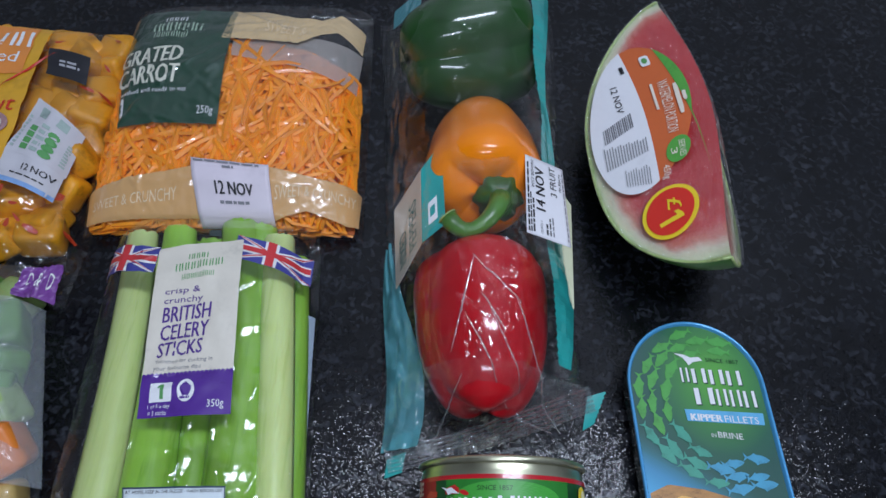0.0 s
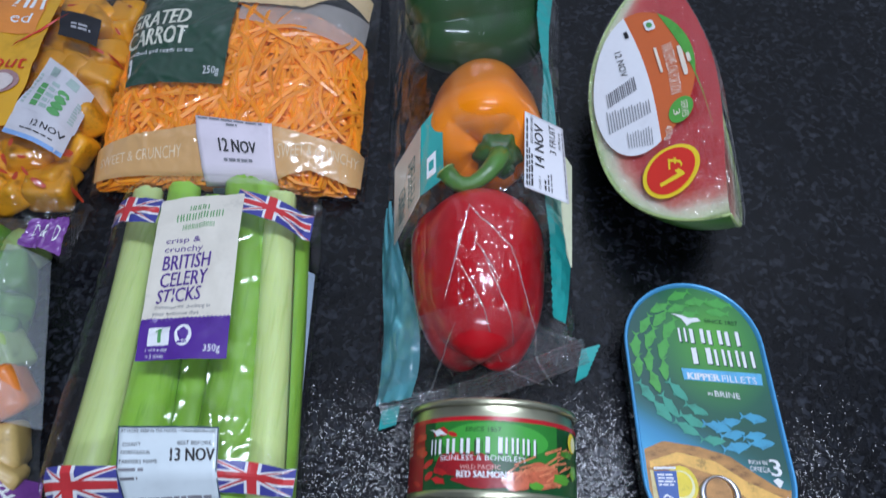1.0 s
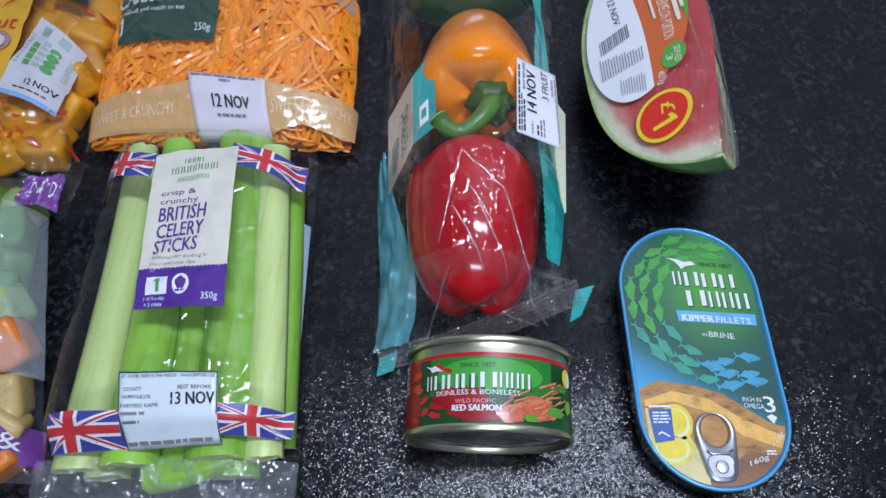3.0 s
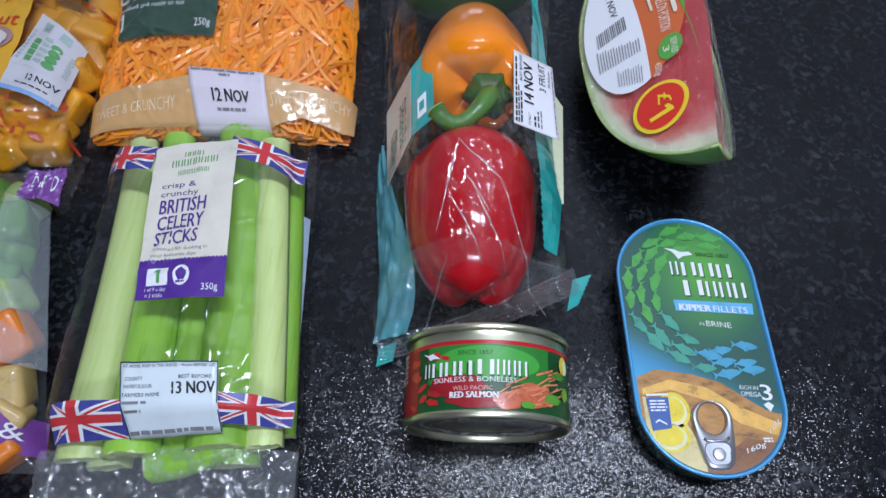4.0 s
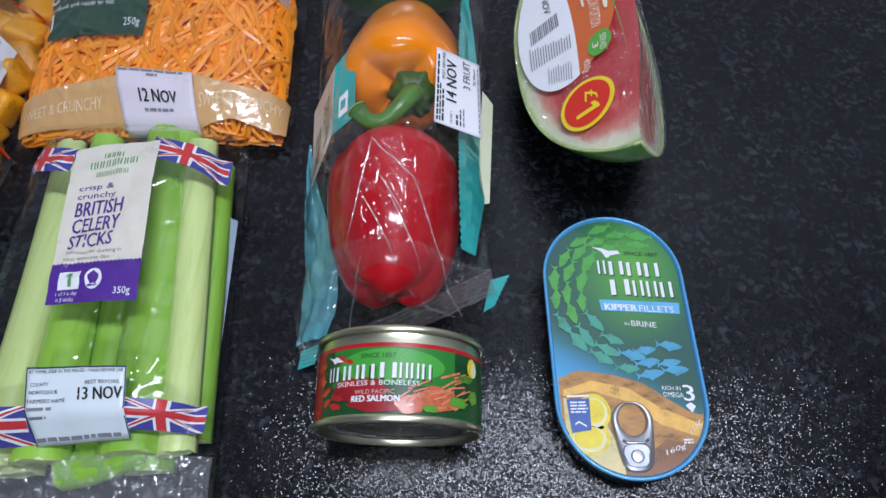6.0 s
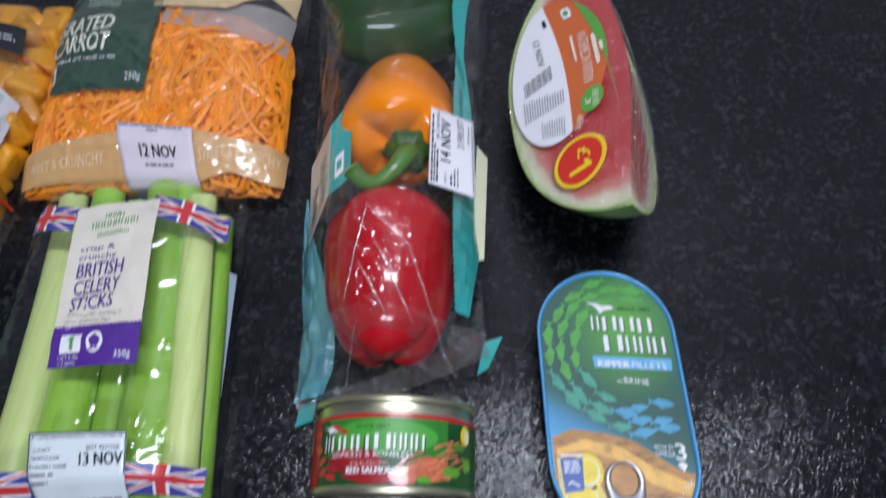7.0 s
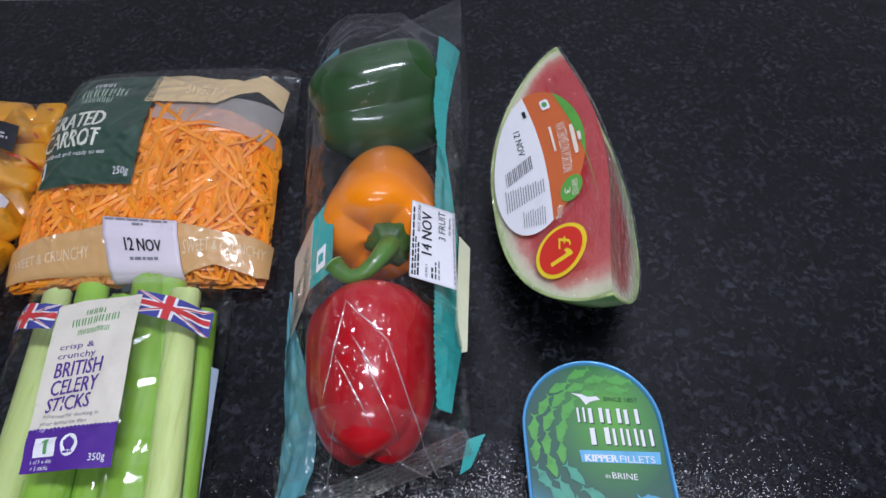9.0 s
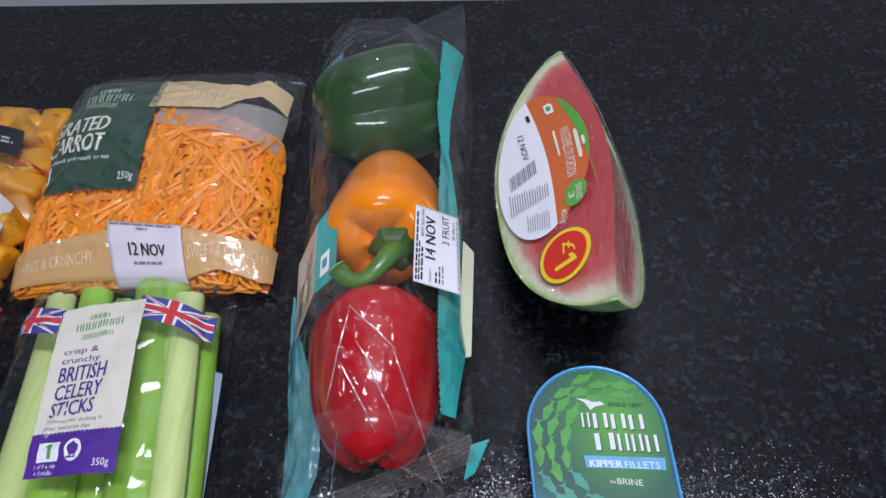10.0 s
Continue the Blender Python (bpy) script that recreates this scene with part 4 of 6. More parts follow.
rnd = random.Random(21)
for lane, (rx, ry, step) in enumerate(((46.5, 45, 15.0), (39.0, 40, 14.0), (31.0, 33, 14.5))):
    walked = 4.0 * lane
    end = 265.0
    a = 78.0
    while True:
        if a < end:
            x, y = 11 + rx * math.cos(radians(a)), 27 + ry * math.sin(radians(a))
            head = math.degrees(math.atan2(ry * math.cos(radians(a)), -rx * math.sin(radians(a))))
            a += math.degrees(step / math.hypot(rx * math.sin(radians(a)), ry * math.cos(radians(a)))) * (1 if a > 78 else 0.3 * lane + 0.6)
            tail = 0.0
        else:
            tail += step * 0.95
            x, y, head = tail - 2, 30 - 1.15 * ry + 0.03 * tail, 0
        if x > 42:
            break
        x, y = x + rnd.uniform(-1.2, 1.2), y + rnd.uniform(-1.5, 1.5)
        if abs(x) < 36 and abs(y) < tin_edge(x) - 4:
            paint = FISH_GREEN if y > 14 else FISH_TEAL if x < 4 else FISH_BLUE
            part("fish_print", fish(x, y, head + 180 + rnd.uniform(-9, 9), rnd.uniform(14.0, 17.0) * (1.0 if a < end else 0.95)), paint, kipper_tin)


def lid_picture(line, material, name, h, low=None, x0=-38, x1=38):
    """Print that fills the lid from a lower line up to an upper line."""
    f = on_lid(h)
    n = 38
    top = [(x0 + (x1 - x0) * i / n, line(x0 + (x1 - x0) * i / n)) for i in range(n + 1)]
    bot = [(x, max(-tin_edge(x), low(x) if low else -99)) for x, y in top]
    top = [(x, max(y, b[1])) for (x, y), b in zip(top, bot)]
    v = [f(*p) for p in bot] + [f(*p) for p in top]
    return part(name, (v, [(i, i + 1, n + 2 + i, n + 1 + i) for i in range(n)]), material, kipper_tin)


lid_picture(lambda x: mixf(x, [(-39, -24), (-27, -19), (-8, -22), (8, -27), (20, -36), (30, -43), (39, -46)]), mat("smoked_fish_print", (0.42, 0.20, 0.05), 0.4, vary=0.45, scale=140, second=(0.15, 0.06, 0.015), coat=0.3, stretch=(1, 2.2, 1)), "fillet_print", 0.0002)
lid_picture(lambda x: mixf(x, [(-39, -31), (-20, -25), (0, -30), (14, -40), (39, -52)]), mat("golden_fish_print", (0.76, 0.43, 0.09), 0.4, vary=0.30, scale=120, coat=0.3), "fillet_print", 0.0003, lambda x: mixf(x, [(-39, -34), (-20, -31), (0, -38), (14, -50), (39, -59)]), -36, 37)
lid_picture(lambda x: mixf(x, [(-12, -73), (4, -66), (16, -58), (39, -62)]), mat("dark_board_print", (0.24, 0.095, 0.03), 0.4, vary=0.3, scale=100, coat=0.3), "board_print", 0.0004, None, -10, 34)
lid_picture(lambda x: mixf(x, [(-39, -34), (-30, -36), (-16, -46), (-8, -66)]), mat("cream_plate_print", (0.66, 0.55, 0.25), 0.4, vary=0.2, scale=60, coat=0.3), "plate_print", 0.0005, None, -36.5, -8)
LEMON, LEMON_PITH = mat("lemon_print", (0.80, 0.62, 0.03), 0.4, vary=0.15, scale=150, coat=0.3), mat("lemon_pith_print", (0.80, 0.76, 0.42), 0.4, vary=0.08, coat=0.3)
for x, y, rx, ry in ((-20.5, -42.5, 8.8, 10), (-24.5, -56.5, 11.0, 8.8)):
    part("lemon_print", blob(on_lid(0.0006), x, y, rx, ry, 24), LEMON, kipper_tin)
    part("lemon_print", blob(on_lid(0.0008), x - 0.3, y - 0.5, rx * 0.82, ry * 0.80, 24), LEMON_PITH, kipper_tin)
    part("lemon_print", blob(on_lid(0.0010), x - 0.6, y + 0.2, rx * 0.70, ry * 0.66, 24), LEMON, kipper_tin)
ECO_BLUE = mat("blue_mark_print", (0.03, 0.10, 0.36), 0.4, coat=0.3)
part("blue_mark", poly(on_lid(0.0012), [(-33.5, -53.8), (-23.3, -52.4), (-22.5, -35.3), (-34.8, -35.6)]), ECO_BLUE, kipper_tin, "small blue certification mark")
part("mark_print", join(bars(on_lid(0.0014), -33.2, -24.0, -44, -37, 4, 3, 5, 0.5), *[strip_quad(on_lid(0.0014), [(-31.5 + k, -48.5 - abs(k - 2) * 0.6), (-30.5 + k, -48.5 - abs(k - 1) * 0.6), (-30.5 + k, -47.5 - abs(k - 1) * 0.6), (-31.5 + k, -47.5 - abs(k - 2) * 0.6)], 1) for k in range(6)]), WHITE_INK, kipper_tin)
part("mark_print", poly(on_lid(0.0012), [(-34.6, -34.6), (-22.6, -34.4), (-22.6, -33.2), (-34.6, -33.4)]), WHITE_INK, kipper_tin)


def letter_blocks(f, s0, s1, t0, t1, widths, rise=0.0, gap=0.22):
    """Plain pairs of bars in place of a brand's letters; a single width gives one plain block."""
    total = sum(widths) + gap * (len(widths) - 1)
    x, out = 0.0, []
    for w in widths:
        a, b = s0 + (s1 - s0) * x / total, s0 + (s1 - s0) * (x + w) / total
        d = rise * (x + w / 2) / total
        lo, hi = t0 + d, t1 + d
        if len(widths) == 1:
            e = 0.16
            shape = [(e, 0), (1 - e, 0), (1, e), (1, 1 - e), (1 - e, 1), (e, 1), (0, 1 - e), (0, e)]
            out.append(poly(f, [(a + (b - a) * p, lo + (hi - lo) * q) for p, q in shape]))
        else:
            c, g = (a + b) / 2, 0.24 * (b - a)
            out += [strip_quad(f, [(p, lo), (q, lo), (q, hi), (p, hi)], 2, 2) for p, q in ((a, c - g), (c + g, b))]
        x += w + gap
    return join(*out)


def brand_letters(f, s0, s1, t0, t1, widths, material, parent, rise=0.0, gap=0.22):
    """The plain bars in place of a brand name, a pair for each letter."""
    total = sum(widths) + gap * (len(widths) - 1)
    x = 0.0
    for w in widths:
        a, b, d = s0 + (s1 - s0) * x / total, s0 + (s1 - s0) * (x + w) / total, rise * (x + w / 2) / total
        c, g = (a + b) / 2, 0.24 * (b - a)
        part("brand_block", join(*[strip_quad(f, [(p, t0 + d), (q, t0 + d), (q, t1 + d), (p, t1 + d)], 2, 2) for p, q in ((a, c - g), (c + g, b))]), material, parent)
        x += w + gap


f6, f9 = on_lid(0.0006), on_lid(0.0009)
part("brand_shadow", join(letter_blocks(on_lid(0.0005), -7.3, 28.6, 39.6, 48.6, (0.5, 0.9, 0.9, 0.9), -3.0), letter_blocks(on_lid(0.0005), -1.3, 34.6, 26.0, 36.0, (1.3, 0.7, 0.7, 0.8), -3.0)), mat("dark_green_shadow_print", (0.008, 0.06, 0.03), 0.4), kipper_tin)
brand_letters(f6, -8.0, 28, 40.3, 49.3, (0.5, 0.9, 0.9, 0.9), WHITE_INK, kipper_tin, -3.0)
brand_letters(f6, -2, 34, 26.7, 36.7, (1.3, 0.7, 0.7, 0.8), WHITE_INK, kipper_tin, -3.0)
part("bird_mark", poly(f6, [(-10, 58.5), (-4, 57.5), (0, 55.5), (5, 55.8), (7, 53.5), (1, 52.5), (-2, 50.5), (-3.2, 52.8), (-5, 55.6)]), WHITE_INK, kipper_tin, "small white bird shape")
part("since_text", lettering(f6, "SINCE 1857", 9, 29, 52.6, 55.2, 0, -1.8), mat("dark_green_ink", (0.01, 0.07, 0.02), 0.4), kipper_tin)
part("banner", slab(quad_sheet((-0.0092, 0.0166, 0.0187), (0.0356, 0.0133, 0.0187), (0.0362, 0.0203, 0.0187), (-0.0098, 0.0236, 0.0187)), 2, 1, 0.0002), mat("sky_blue_banner", (0.12, 0.45, 0.72), 0.4, vary=0.08, scale=80, coat=0.3), kipper_tin, "sky blue name banner")
part("banner_text", join(lettering(f9, "KIPPER", -7.2, 11.0, 16.8, 20.8, 0, -1.3, 0, 0.03), lettering(f9, "FILLETS", 12.6, 32.5, 15.3, 19.3, 0, -1.4)), WHITE_INK, kipper_tin)
part("brine_text", join(lettering(f6, "IN", 3.0, 5.6, 7.1, 9.0, 0, -0.2), lettering(f6, "BRINE", 6.8, 21.0, 6.6, 10.0, 0, -1.6)), WHITE_INK, kipper_tin)
part("omega_text", join(lettering(f6, "RICH IN", 18, 28, -31.2, -28.9, 0, -0.6), lettering(f6, "OMEGA", 18, 29, -35, -32.2, 0, -0.9), lettering(f6, "3", 29, 34.5, -37.5, -28.5, 0, -0.5, 0, 0.08), poly(f6, [(29, -40), (32, -44), (34.5, -40.5), (32, -38.5)])), WHITE_INK, kipper_tin)
part("weight_text", join(lettering(f9, "160g", 14.5, 25, -67, -63.5, 0, 3.6), lettering(f9, "115g", 29, 35.2, -57, -53.5, 0, 6.5), bars(f9, 24.5, 29.5, -61, -58, 2, 2, 8)), WHITE_INK, kipper_tin)
PULL_SIDE = [(-74.6, 1.5), (-74.2, 4.5), (-72.5, 6.8), (-70, 8.1), (-62, 9.6), (-48, 11.0)]


def pull_outline(angle):
    """Where a ray from the finger hole's middle leaves the tab, in millimetres of the lid."""
    r = 5.0
    while r < 40:
        x, y = r * math.cos(angle), -47.5 + r * math.sin(angle)
        inside = (x / 11.0) ** 2 + ((y + 48) / 10.4) ** 2 < 1 if y > -48 else y > -74.6 and abs(x) < mixf(y, PULL_SIDE)
        if not inside:
            break
        r += 0.1
    return Vector((r * math.cos(angle), r * math.sin(angle), 0))


def pull_ring(share, z):
    """Rings from the tab's outline (0) to the finger hole (1)."""
    out = []
    for k in range(72):
        a = 2 * math.pi * k / 72
        rim, hole = pull_outline(a), Vector((7.4 * math.cos(a), 8.7 * math.sin(a), 0))
        d = (rim - hole).length
        p = rim.lerp(hole, share if share in (0, 1) else min(0.45, 0.8 / d) if share < 0.5 else 1 - min(0.45, 0.8 / d))
        out.append(((p.x - 1.1) / 1000, (p.y - 47.5) / 1000, z))
    return out


SILVER = mat("ring_pull_metal", (0.60, 0.60, 0.63), 0.36, 1.0, vary=0.05, scale=90)
part("ring_pull", stack([pull_ring(q, z) for q, z in ((0, 0.0188), (0, 0.0199), (0.2, 0.0207), (0.8, 0.0207), (1, 0.0199), (1, 0.0188))], False, False), SILVER, kipper_tin, "silver ring pull", True)
tab = [(-0.0011 + 0.0074 * math.copysign(abs(math.cos(a)) ** 0.55, math.cos(a)) * (1 if math.sin(a) > 0 else 0.86), -0.0662 + 0.0062 * math.copysign(abs(math.sin(a)) ** 0.7, math.sin(a))) for a in [2 * math.pi * k / 32 for k in range(32)]]
part("tab_plate", stack([[(x, y, 0.0206) for x, y in tab], [(x, y, 0.0209) for x, y in tab], [(-0.0011 + (x + 0.0011) * 0.86, -0.0662 + (y + 0.0662) * 0.86, 0.0208) for x, y in tab]]), mat("dull_tab_metal", (0.42, 0.43, 0.46), 0.5, 0.9, vary=0.08, scale=90), kipper_tin, "dull sunken tab plate", True)
tab_x = -0.0002
rivet = [[(tab_x - 0.001 + r * math.cos(2 * math.pi * k / 20), -0.0668 + r * math.sin(2 * math.pi * k / 20), z) for k in range(20)] for r, z in ((0.0036, 0.0207), (0.0034, 0.0213), (0.0026, 0.0216))]
part("rivet", stack(rivet), mat("pale_rivet", (0.72, 0.72, 0.76), 0.35, 0.8), kipper_tin, "round pale rivet", True)
part("tab_fold", tube([(-0.0078, -0.0585, 0.0209), (-0.0055, -0.0600, 0.0211), (0.0033, -0.0600, 0.0211), (0.0056, -0.0582, 0.0209)], [0.0008] * 4, 6), SILVER, kipper_tin, "", True)

# ---- salmon can label ----
CAN_RED = mat("red_can_print", (0.34, 0.012, 0.018), 0.42, vary=0.15, scale=60)
CAN_DARK = mat("dark_green_can_print", (0.008, 0.075, 0.018), 0.42, vary=0.2, scale=60)
CAN_GREEN = mat("green_can_print", (0.025, 0.20, 0.025), 0.42, vary=0.12, scale=40)
CAN_BRIGHT = mat("bright_green_can_print", (0.06, 0.36, 0.045), 0.42, vary=0.1, scale=40)
SALMON = mat("salmon_print", (0.70, 0.22, 0.10), 0.35, vary=0.3, scale=200, second=(0.38, 0.06, 0.02), coat=0.4)


def can_at(h):
    return raised(can_skin, h)


def can_patch(name, s0, s1, t0, t1, h, material, label=""):
    return part(name, grid(can_at(h), max(2, int(abs(s1 - s0) / 4)), 6, s0, s1, t0, t1), material, salmon_can, label, True)


can_patch("label_print", -175, 175, -0.05, 0.95, 0.0002, CAN_DARK, "wrapped paper label in green and red")
can_patch("stripe", -175, 175, 0.89, 0.95, 0.0004, mat("red_stripe_print", (0.48, 0.012, 0.02), 0.3, coat=0.4), "thin red stripe")
can_patch("red_field", -175, -54, -0.03, 0.89, 0.0004, CAN_RED)
can_patch("green_field", -44, 42, 0.36, 0.89, 0.0004, CAN_GREEN)
part("green_glow", blob(can_at(0.0006), -2, 0.635, 36, 0.235, 36, 0, 0, 0, 9), CAN_BRIGHT, salmon_can)
part("red_field", join(blob(can_at(0.0006), -22, 0.30, 20, 0.17, 24, 0, 0.15, 1, 6), blob(can_at(0.0006), -2, 0.10, 24, 0.10, 24, 0, 0.2, 2, 6)), CAN_RED, salmon_can)
rnd = random.Random(3)
leaves = []
for k in range(16):
    leaves.append(blob(can_at(0.0008), rnd.uniform(-62, -28), rnd.uniform(0.06, 0.8), rnd.uniform(3, 6), rnd.uniform(0.03, 0.055), 10, rnd.uniform(-30, 30) * 0.02, 0.3, k))
part("leaf_print", join(*leaves), mat("bright_red_print", (0.55, 0.02, 0.02), 0.3, vary=0.2, coat=0.4), salmon_can)
flakes = []
for k in range(34):
    a, b = rnd.uniform(8, 52), rnd.uniform(0.05, 0.52)
    if b > 0.10 + 0.011 * (a - 8) + 0.12:
        b *= 0.45
    w, hgt, sl = rnd.uniform(3, 8), rnd.uniform(0.02, 0.035), rnd.uniform(0.05, 0.16)
    flakes.append(strip_quad(can_at(0.0008 + 0.00008 * (k % 5)), [(a - w, b), (a + w, b + sl), (a + w, b + sl + hgt), (a - w, b + hgt)], 4))
part("salmon_print", join(*flakes), SALMON, salmon_can, "orange salmon flakes picture")
part("salmon_print", join(blob(can_at(0.0009), 12, 0.10, 9, 0.12, 18, 0, 0.2, 2, 4), blob(can_at(0.0009), 30, 0.22, 14, 0.17, 18, 0, 0.2, 4, 5)), mat("salmon_dark_print", (0.55, 0.13, 0.06), 0.35, vary=0.35, scale=300, second=(0.25, 0.03, 0.01), coat=0.4), salmon_can)
part("herb_print", join(blob(can_at(0.0014), 24, 0.06, 5, 0.05, 12, 0, 0.2), blob(can_at(0.0014), 46, 0.20, 8, 0.07, 12, 0, 0.4, 3), blob(can_at(0.0014), 50, 0.55, 7, 0.05, 12, 0, 0.4, 5), blob(can_at(0.0014), 58, 0.32, 5, 0.10, 12, 0, 0.4, 6)), mat("herb_green_print", (0.10, 0.33, 0.03), 0.35, vary=0.3, coat=0.4), salmon_can)
part("lemon_print", blob(can_at(0.0016), 57, 0.72, 5, 0.14, 16), LEMON, salmon_can)
part("lemon_print", blob(can_at(0.0018), 58.5, 0.70, 3.2, 0.11, 16), LEMON_PITH, salmon_can)
part("since_text", lettering(can_at(0.0008), "SINCE 1857", -21, 1.5, 0.735, 0.80), mat("can_dark_ink", (0.008, 0.05, 0.01), 0.4), salmon_can)
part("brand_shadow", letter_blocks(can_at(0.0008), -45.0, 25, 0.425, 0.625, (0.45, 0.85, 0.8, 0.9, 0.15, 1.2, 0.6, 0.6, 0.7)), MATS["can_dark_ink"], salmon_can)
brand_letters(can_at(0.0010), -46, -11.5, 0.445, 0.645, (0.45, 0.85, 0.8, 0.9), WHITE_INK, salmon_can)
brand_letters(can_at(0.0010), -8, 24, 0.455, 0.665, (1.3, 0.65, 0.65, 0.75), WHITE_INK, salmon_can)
part("bird_mark", poly(can_at(0.0024), [(-46, 0.79), (-41, 0.76), (-38, 0.78), (-32, 0.69), (-37, 0.70), (-40, 0.68), (-42, 0.74)]), WHITE_INK, salmon_can)
part("fillet_text", lettering(can_at(0.0010), "SKINLESS & BONELESS", -38, 17, 0.355, 0.425), WHITE_INK, salmon_can)
part("pacific_text", lettering(can_at(0.0010), "WILD PACIFIC", -24, 1.5, 0.24, 0.30), mat("pale_pink_ink", (0.75, 0.42, 0.36), 0.4), salmon_can)
part("salmon_text", lettering(can_at(0.0012), "RED SALMON", -26, 4.5, 0.135, 0.22, 0, 0, 0, 0.02), WHITE_INK, salmon_can)
part("side_print", join(bars(can_at(0.0008), -80, -70, 0.45, 0.9, 6, 2, 3), lettering(can_at(0.0008), "3", -82, -74, 0.70, 0.92)), mat("pale_side_ink", (0.7, 0.6, 0.5), 0.4), salmon_can)

# ---- labels on the bags ----


def bag_height(corner, up):
    """z of a bag's upper sheet over a place of the table."""
    a, b, c, d = (np.array(p) for p in corner)

    def h(x, y):
        s = t = 0.5
        for _ in range(6):
            f = (a * (1 - s) + b * s) * (1 - t) + (d * (1 - s) + c * s) * t - (x, y)
            ds, dt = (b - a) * (1 - t) + (c - d) * t, (d - a) * (1 - s) + (c - b) * s
            det = ds[0] * dt[1] - ds[1] * dt[0]
            s, t = s - (f[0] * dt[1] - f[1] * dt[0]) / det, t - (ds[0] * f[1] - ds[1] * f[0]) / det
        return up(clamp(s), clamp(t)).z
    return h


celery_z, carrot_z, squash_z, mixed_z = bag_height(CELERY, celery_up), bag_height(CARROT, carrot_up), bag_height(SQUASH, squash_up), bag_height(MIXED, mixed_up)


def flag_band(corner, height, s_list, parent, flag_w):
    """A printed band of flags; s_list holds the crosses' places along the band."""
    base = quad_sheet(*corner, height, 0.0007)
    band = part("flag_band", grid(base, 30, 4), BLUE_FLAG, parent, "red, white and blue flag band", True)

    def layer(h):
        return quad_sheet(*corner, height, 0.0007 + h)
    w, r = layer(0.0004), layer(0.0008)
    white, red, white2, red2 = [], [], [], []
    for c in s_list:
        def clip(q):
            return [(clamp(x), y) for x, y in q]
        for sx in (-1, 1):
            for sy in (0, 1):
                e = (c + sx * flag_w / 2, float(sy))
                dx = flag_w * 0.09
                white.append(strip_quad(w, clip([(c - dx, 0.5), (c + dx, 0.5), (e[0] + dx, e[1]), (e[0] - dx, e[1])]), 2, 6))
                red.append(strip_quad(r, clip([(c - dx * 0.1, 0.5), (c + dx * 0.55, 0.5), (e[0] + dx * 0.55, e[1]), (e[0] - dx * 0.1, e[1])]), 1, 6))
        white2.append(strip_quad(layer(0.0006), clip([(c - flag_w / 2, 0.33), (c + flag_w / 2, 0.33), (c + flag_w / 2, 0.67), (c - flag_w / 2, 0.67)]), 14, 2))
        white2.append(strip_quad(layer(0.0006), clip([(c - flag_w * 0.09, 0), (c + flag_w * 0.09, 0), (c + flag_w * 0.09, 1), (c - flag_w * 0.09, 1)]), 3, 5))
        red2.append(strip_quad(layer(0.0010), clip([(c - flag_w / 2, 0.40), (c + flag_w / 2, 0.40), (c + flag_w / 2, 0.60), (c - flag_w / 2, 0.60)]), 14, 2))
        red2.append(strip_quad(layer(0.0010), clip([(c - flag_w * 0.055, 0), (c + flag_w * 0.055, 0), (c + flag_w * 0.055, 1), (c - flag_w * 0.055, 1)]), 3, 5))
    part("white_saltire", join(*white), WHITE_INK, band)
    part("red_saltire", join(*red), RED_FLAG, band)
    part("white_cross", join(*white2), WHITE_INK, band)
    part("red_cross", join(*red2), RED_FLAG, band)
    return band


flag_band(((-0.189, 0.196), (-0.152, 0.193), (-0.152, 0.211), (-0.189, 0.216)), celery_z, (0.42,), celery_bag, 1.25)
flag_band(((-0.108, 0.206), (-0.0625, 0.197), (-0.0625, 0.215), (-0.108, 0.223)), lambda x, y: max(celery_z(x, y), 0.034), (0.48,), celery_bag, 1.0)
flag_band(((-0.172, 0.033), (-0.128, 0.037), (-0.128, 0.053), (-0.172, 0.051)), celery_z, (0.30,), celery_bag, 1.2)
flag_band(((-0.088, 0.045), (-0.048, 0.047), (-0.048, 0.061), (-0.088, 0.059)), lambda x, y: max(celery_z(x, y), 0.030), (0.52,), celery_bag, 1.0)

label = ((-0.1385, 0.106), (-0.0905, 0.111), (-0.1035, 0.219), (-0.1515, 0.209))


def lab(h):
    return quad_sheet(*label, celery_z, h)


paper = part("name_label", grid(lab(0.0020), 16, 24, 0, 1, 0.22, 1.0), CREAM, celery_bag, "cream and purple product label", True)
part("purple_panel", grid(lab(0.0020), 16, 8, 0, 1, 0, 0.22), PURPLE, paper, "", True)
part("scalloped_edge", join(*[blob(lab(0.0022), (k + 0.5) / 22, 0.22, 0.024, 0.012, 10) for k in range(22)]), PURPLE, paper)
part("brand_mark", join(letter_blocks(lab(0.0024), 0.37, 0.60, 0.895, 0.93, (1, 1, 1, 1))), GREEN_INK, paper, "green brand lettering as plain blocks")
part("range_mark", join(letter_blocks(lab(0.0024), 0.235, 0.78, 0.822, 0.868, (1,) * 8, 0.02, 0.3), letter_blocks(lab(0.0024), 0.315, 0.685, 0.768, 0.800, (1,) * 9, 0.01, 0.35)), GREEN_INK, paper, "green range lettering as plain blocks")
part("label_text", join(lettering(lab(0.0024), "crisp &", 0.14, 0.55, 0.675, 0.722), lettering(lab(0.0024), "crunchy", 0.145, 0.59, 0.615, 0.665), lettering(lab(0.0024), "BRITISH", 0.15, 0.69, 0.513, 0.603, 0.005, 0.01, 0, 0.014), lettering(lab(0.0024), "CELERY", 0.145, 0.68, 0.410, 0.498, 0.005, 0.01, 0, 0.014), lettering(lab(0.0024), "STICKS", 0.13, 0.63, 0.316, 0.398, 0.005, 0.01, 0, 0.014)), DARK_PURPLE, paper)
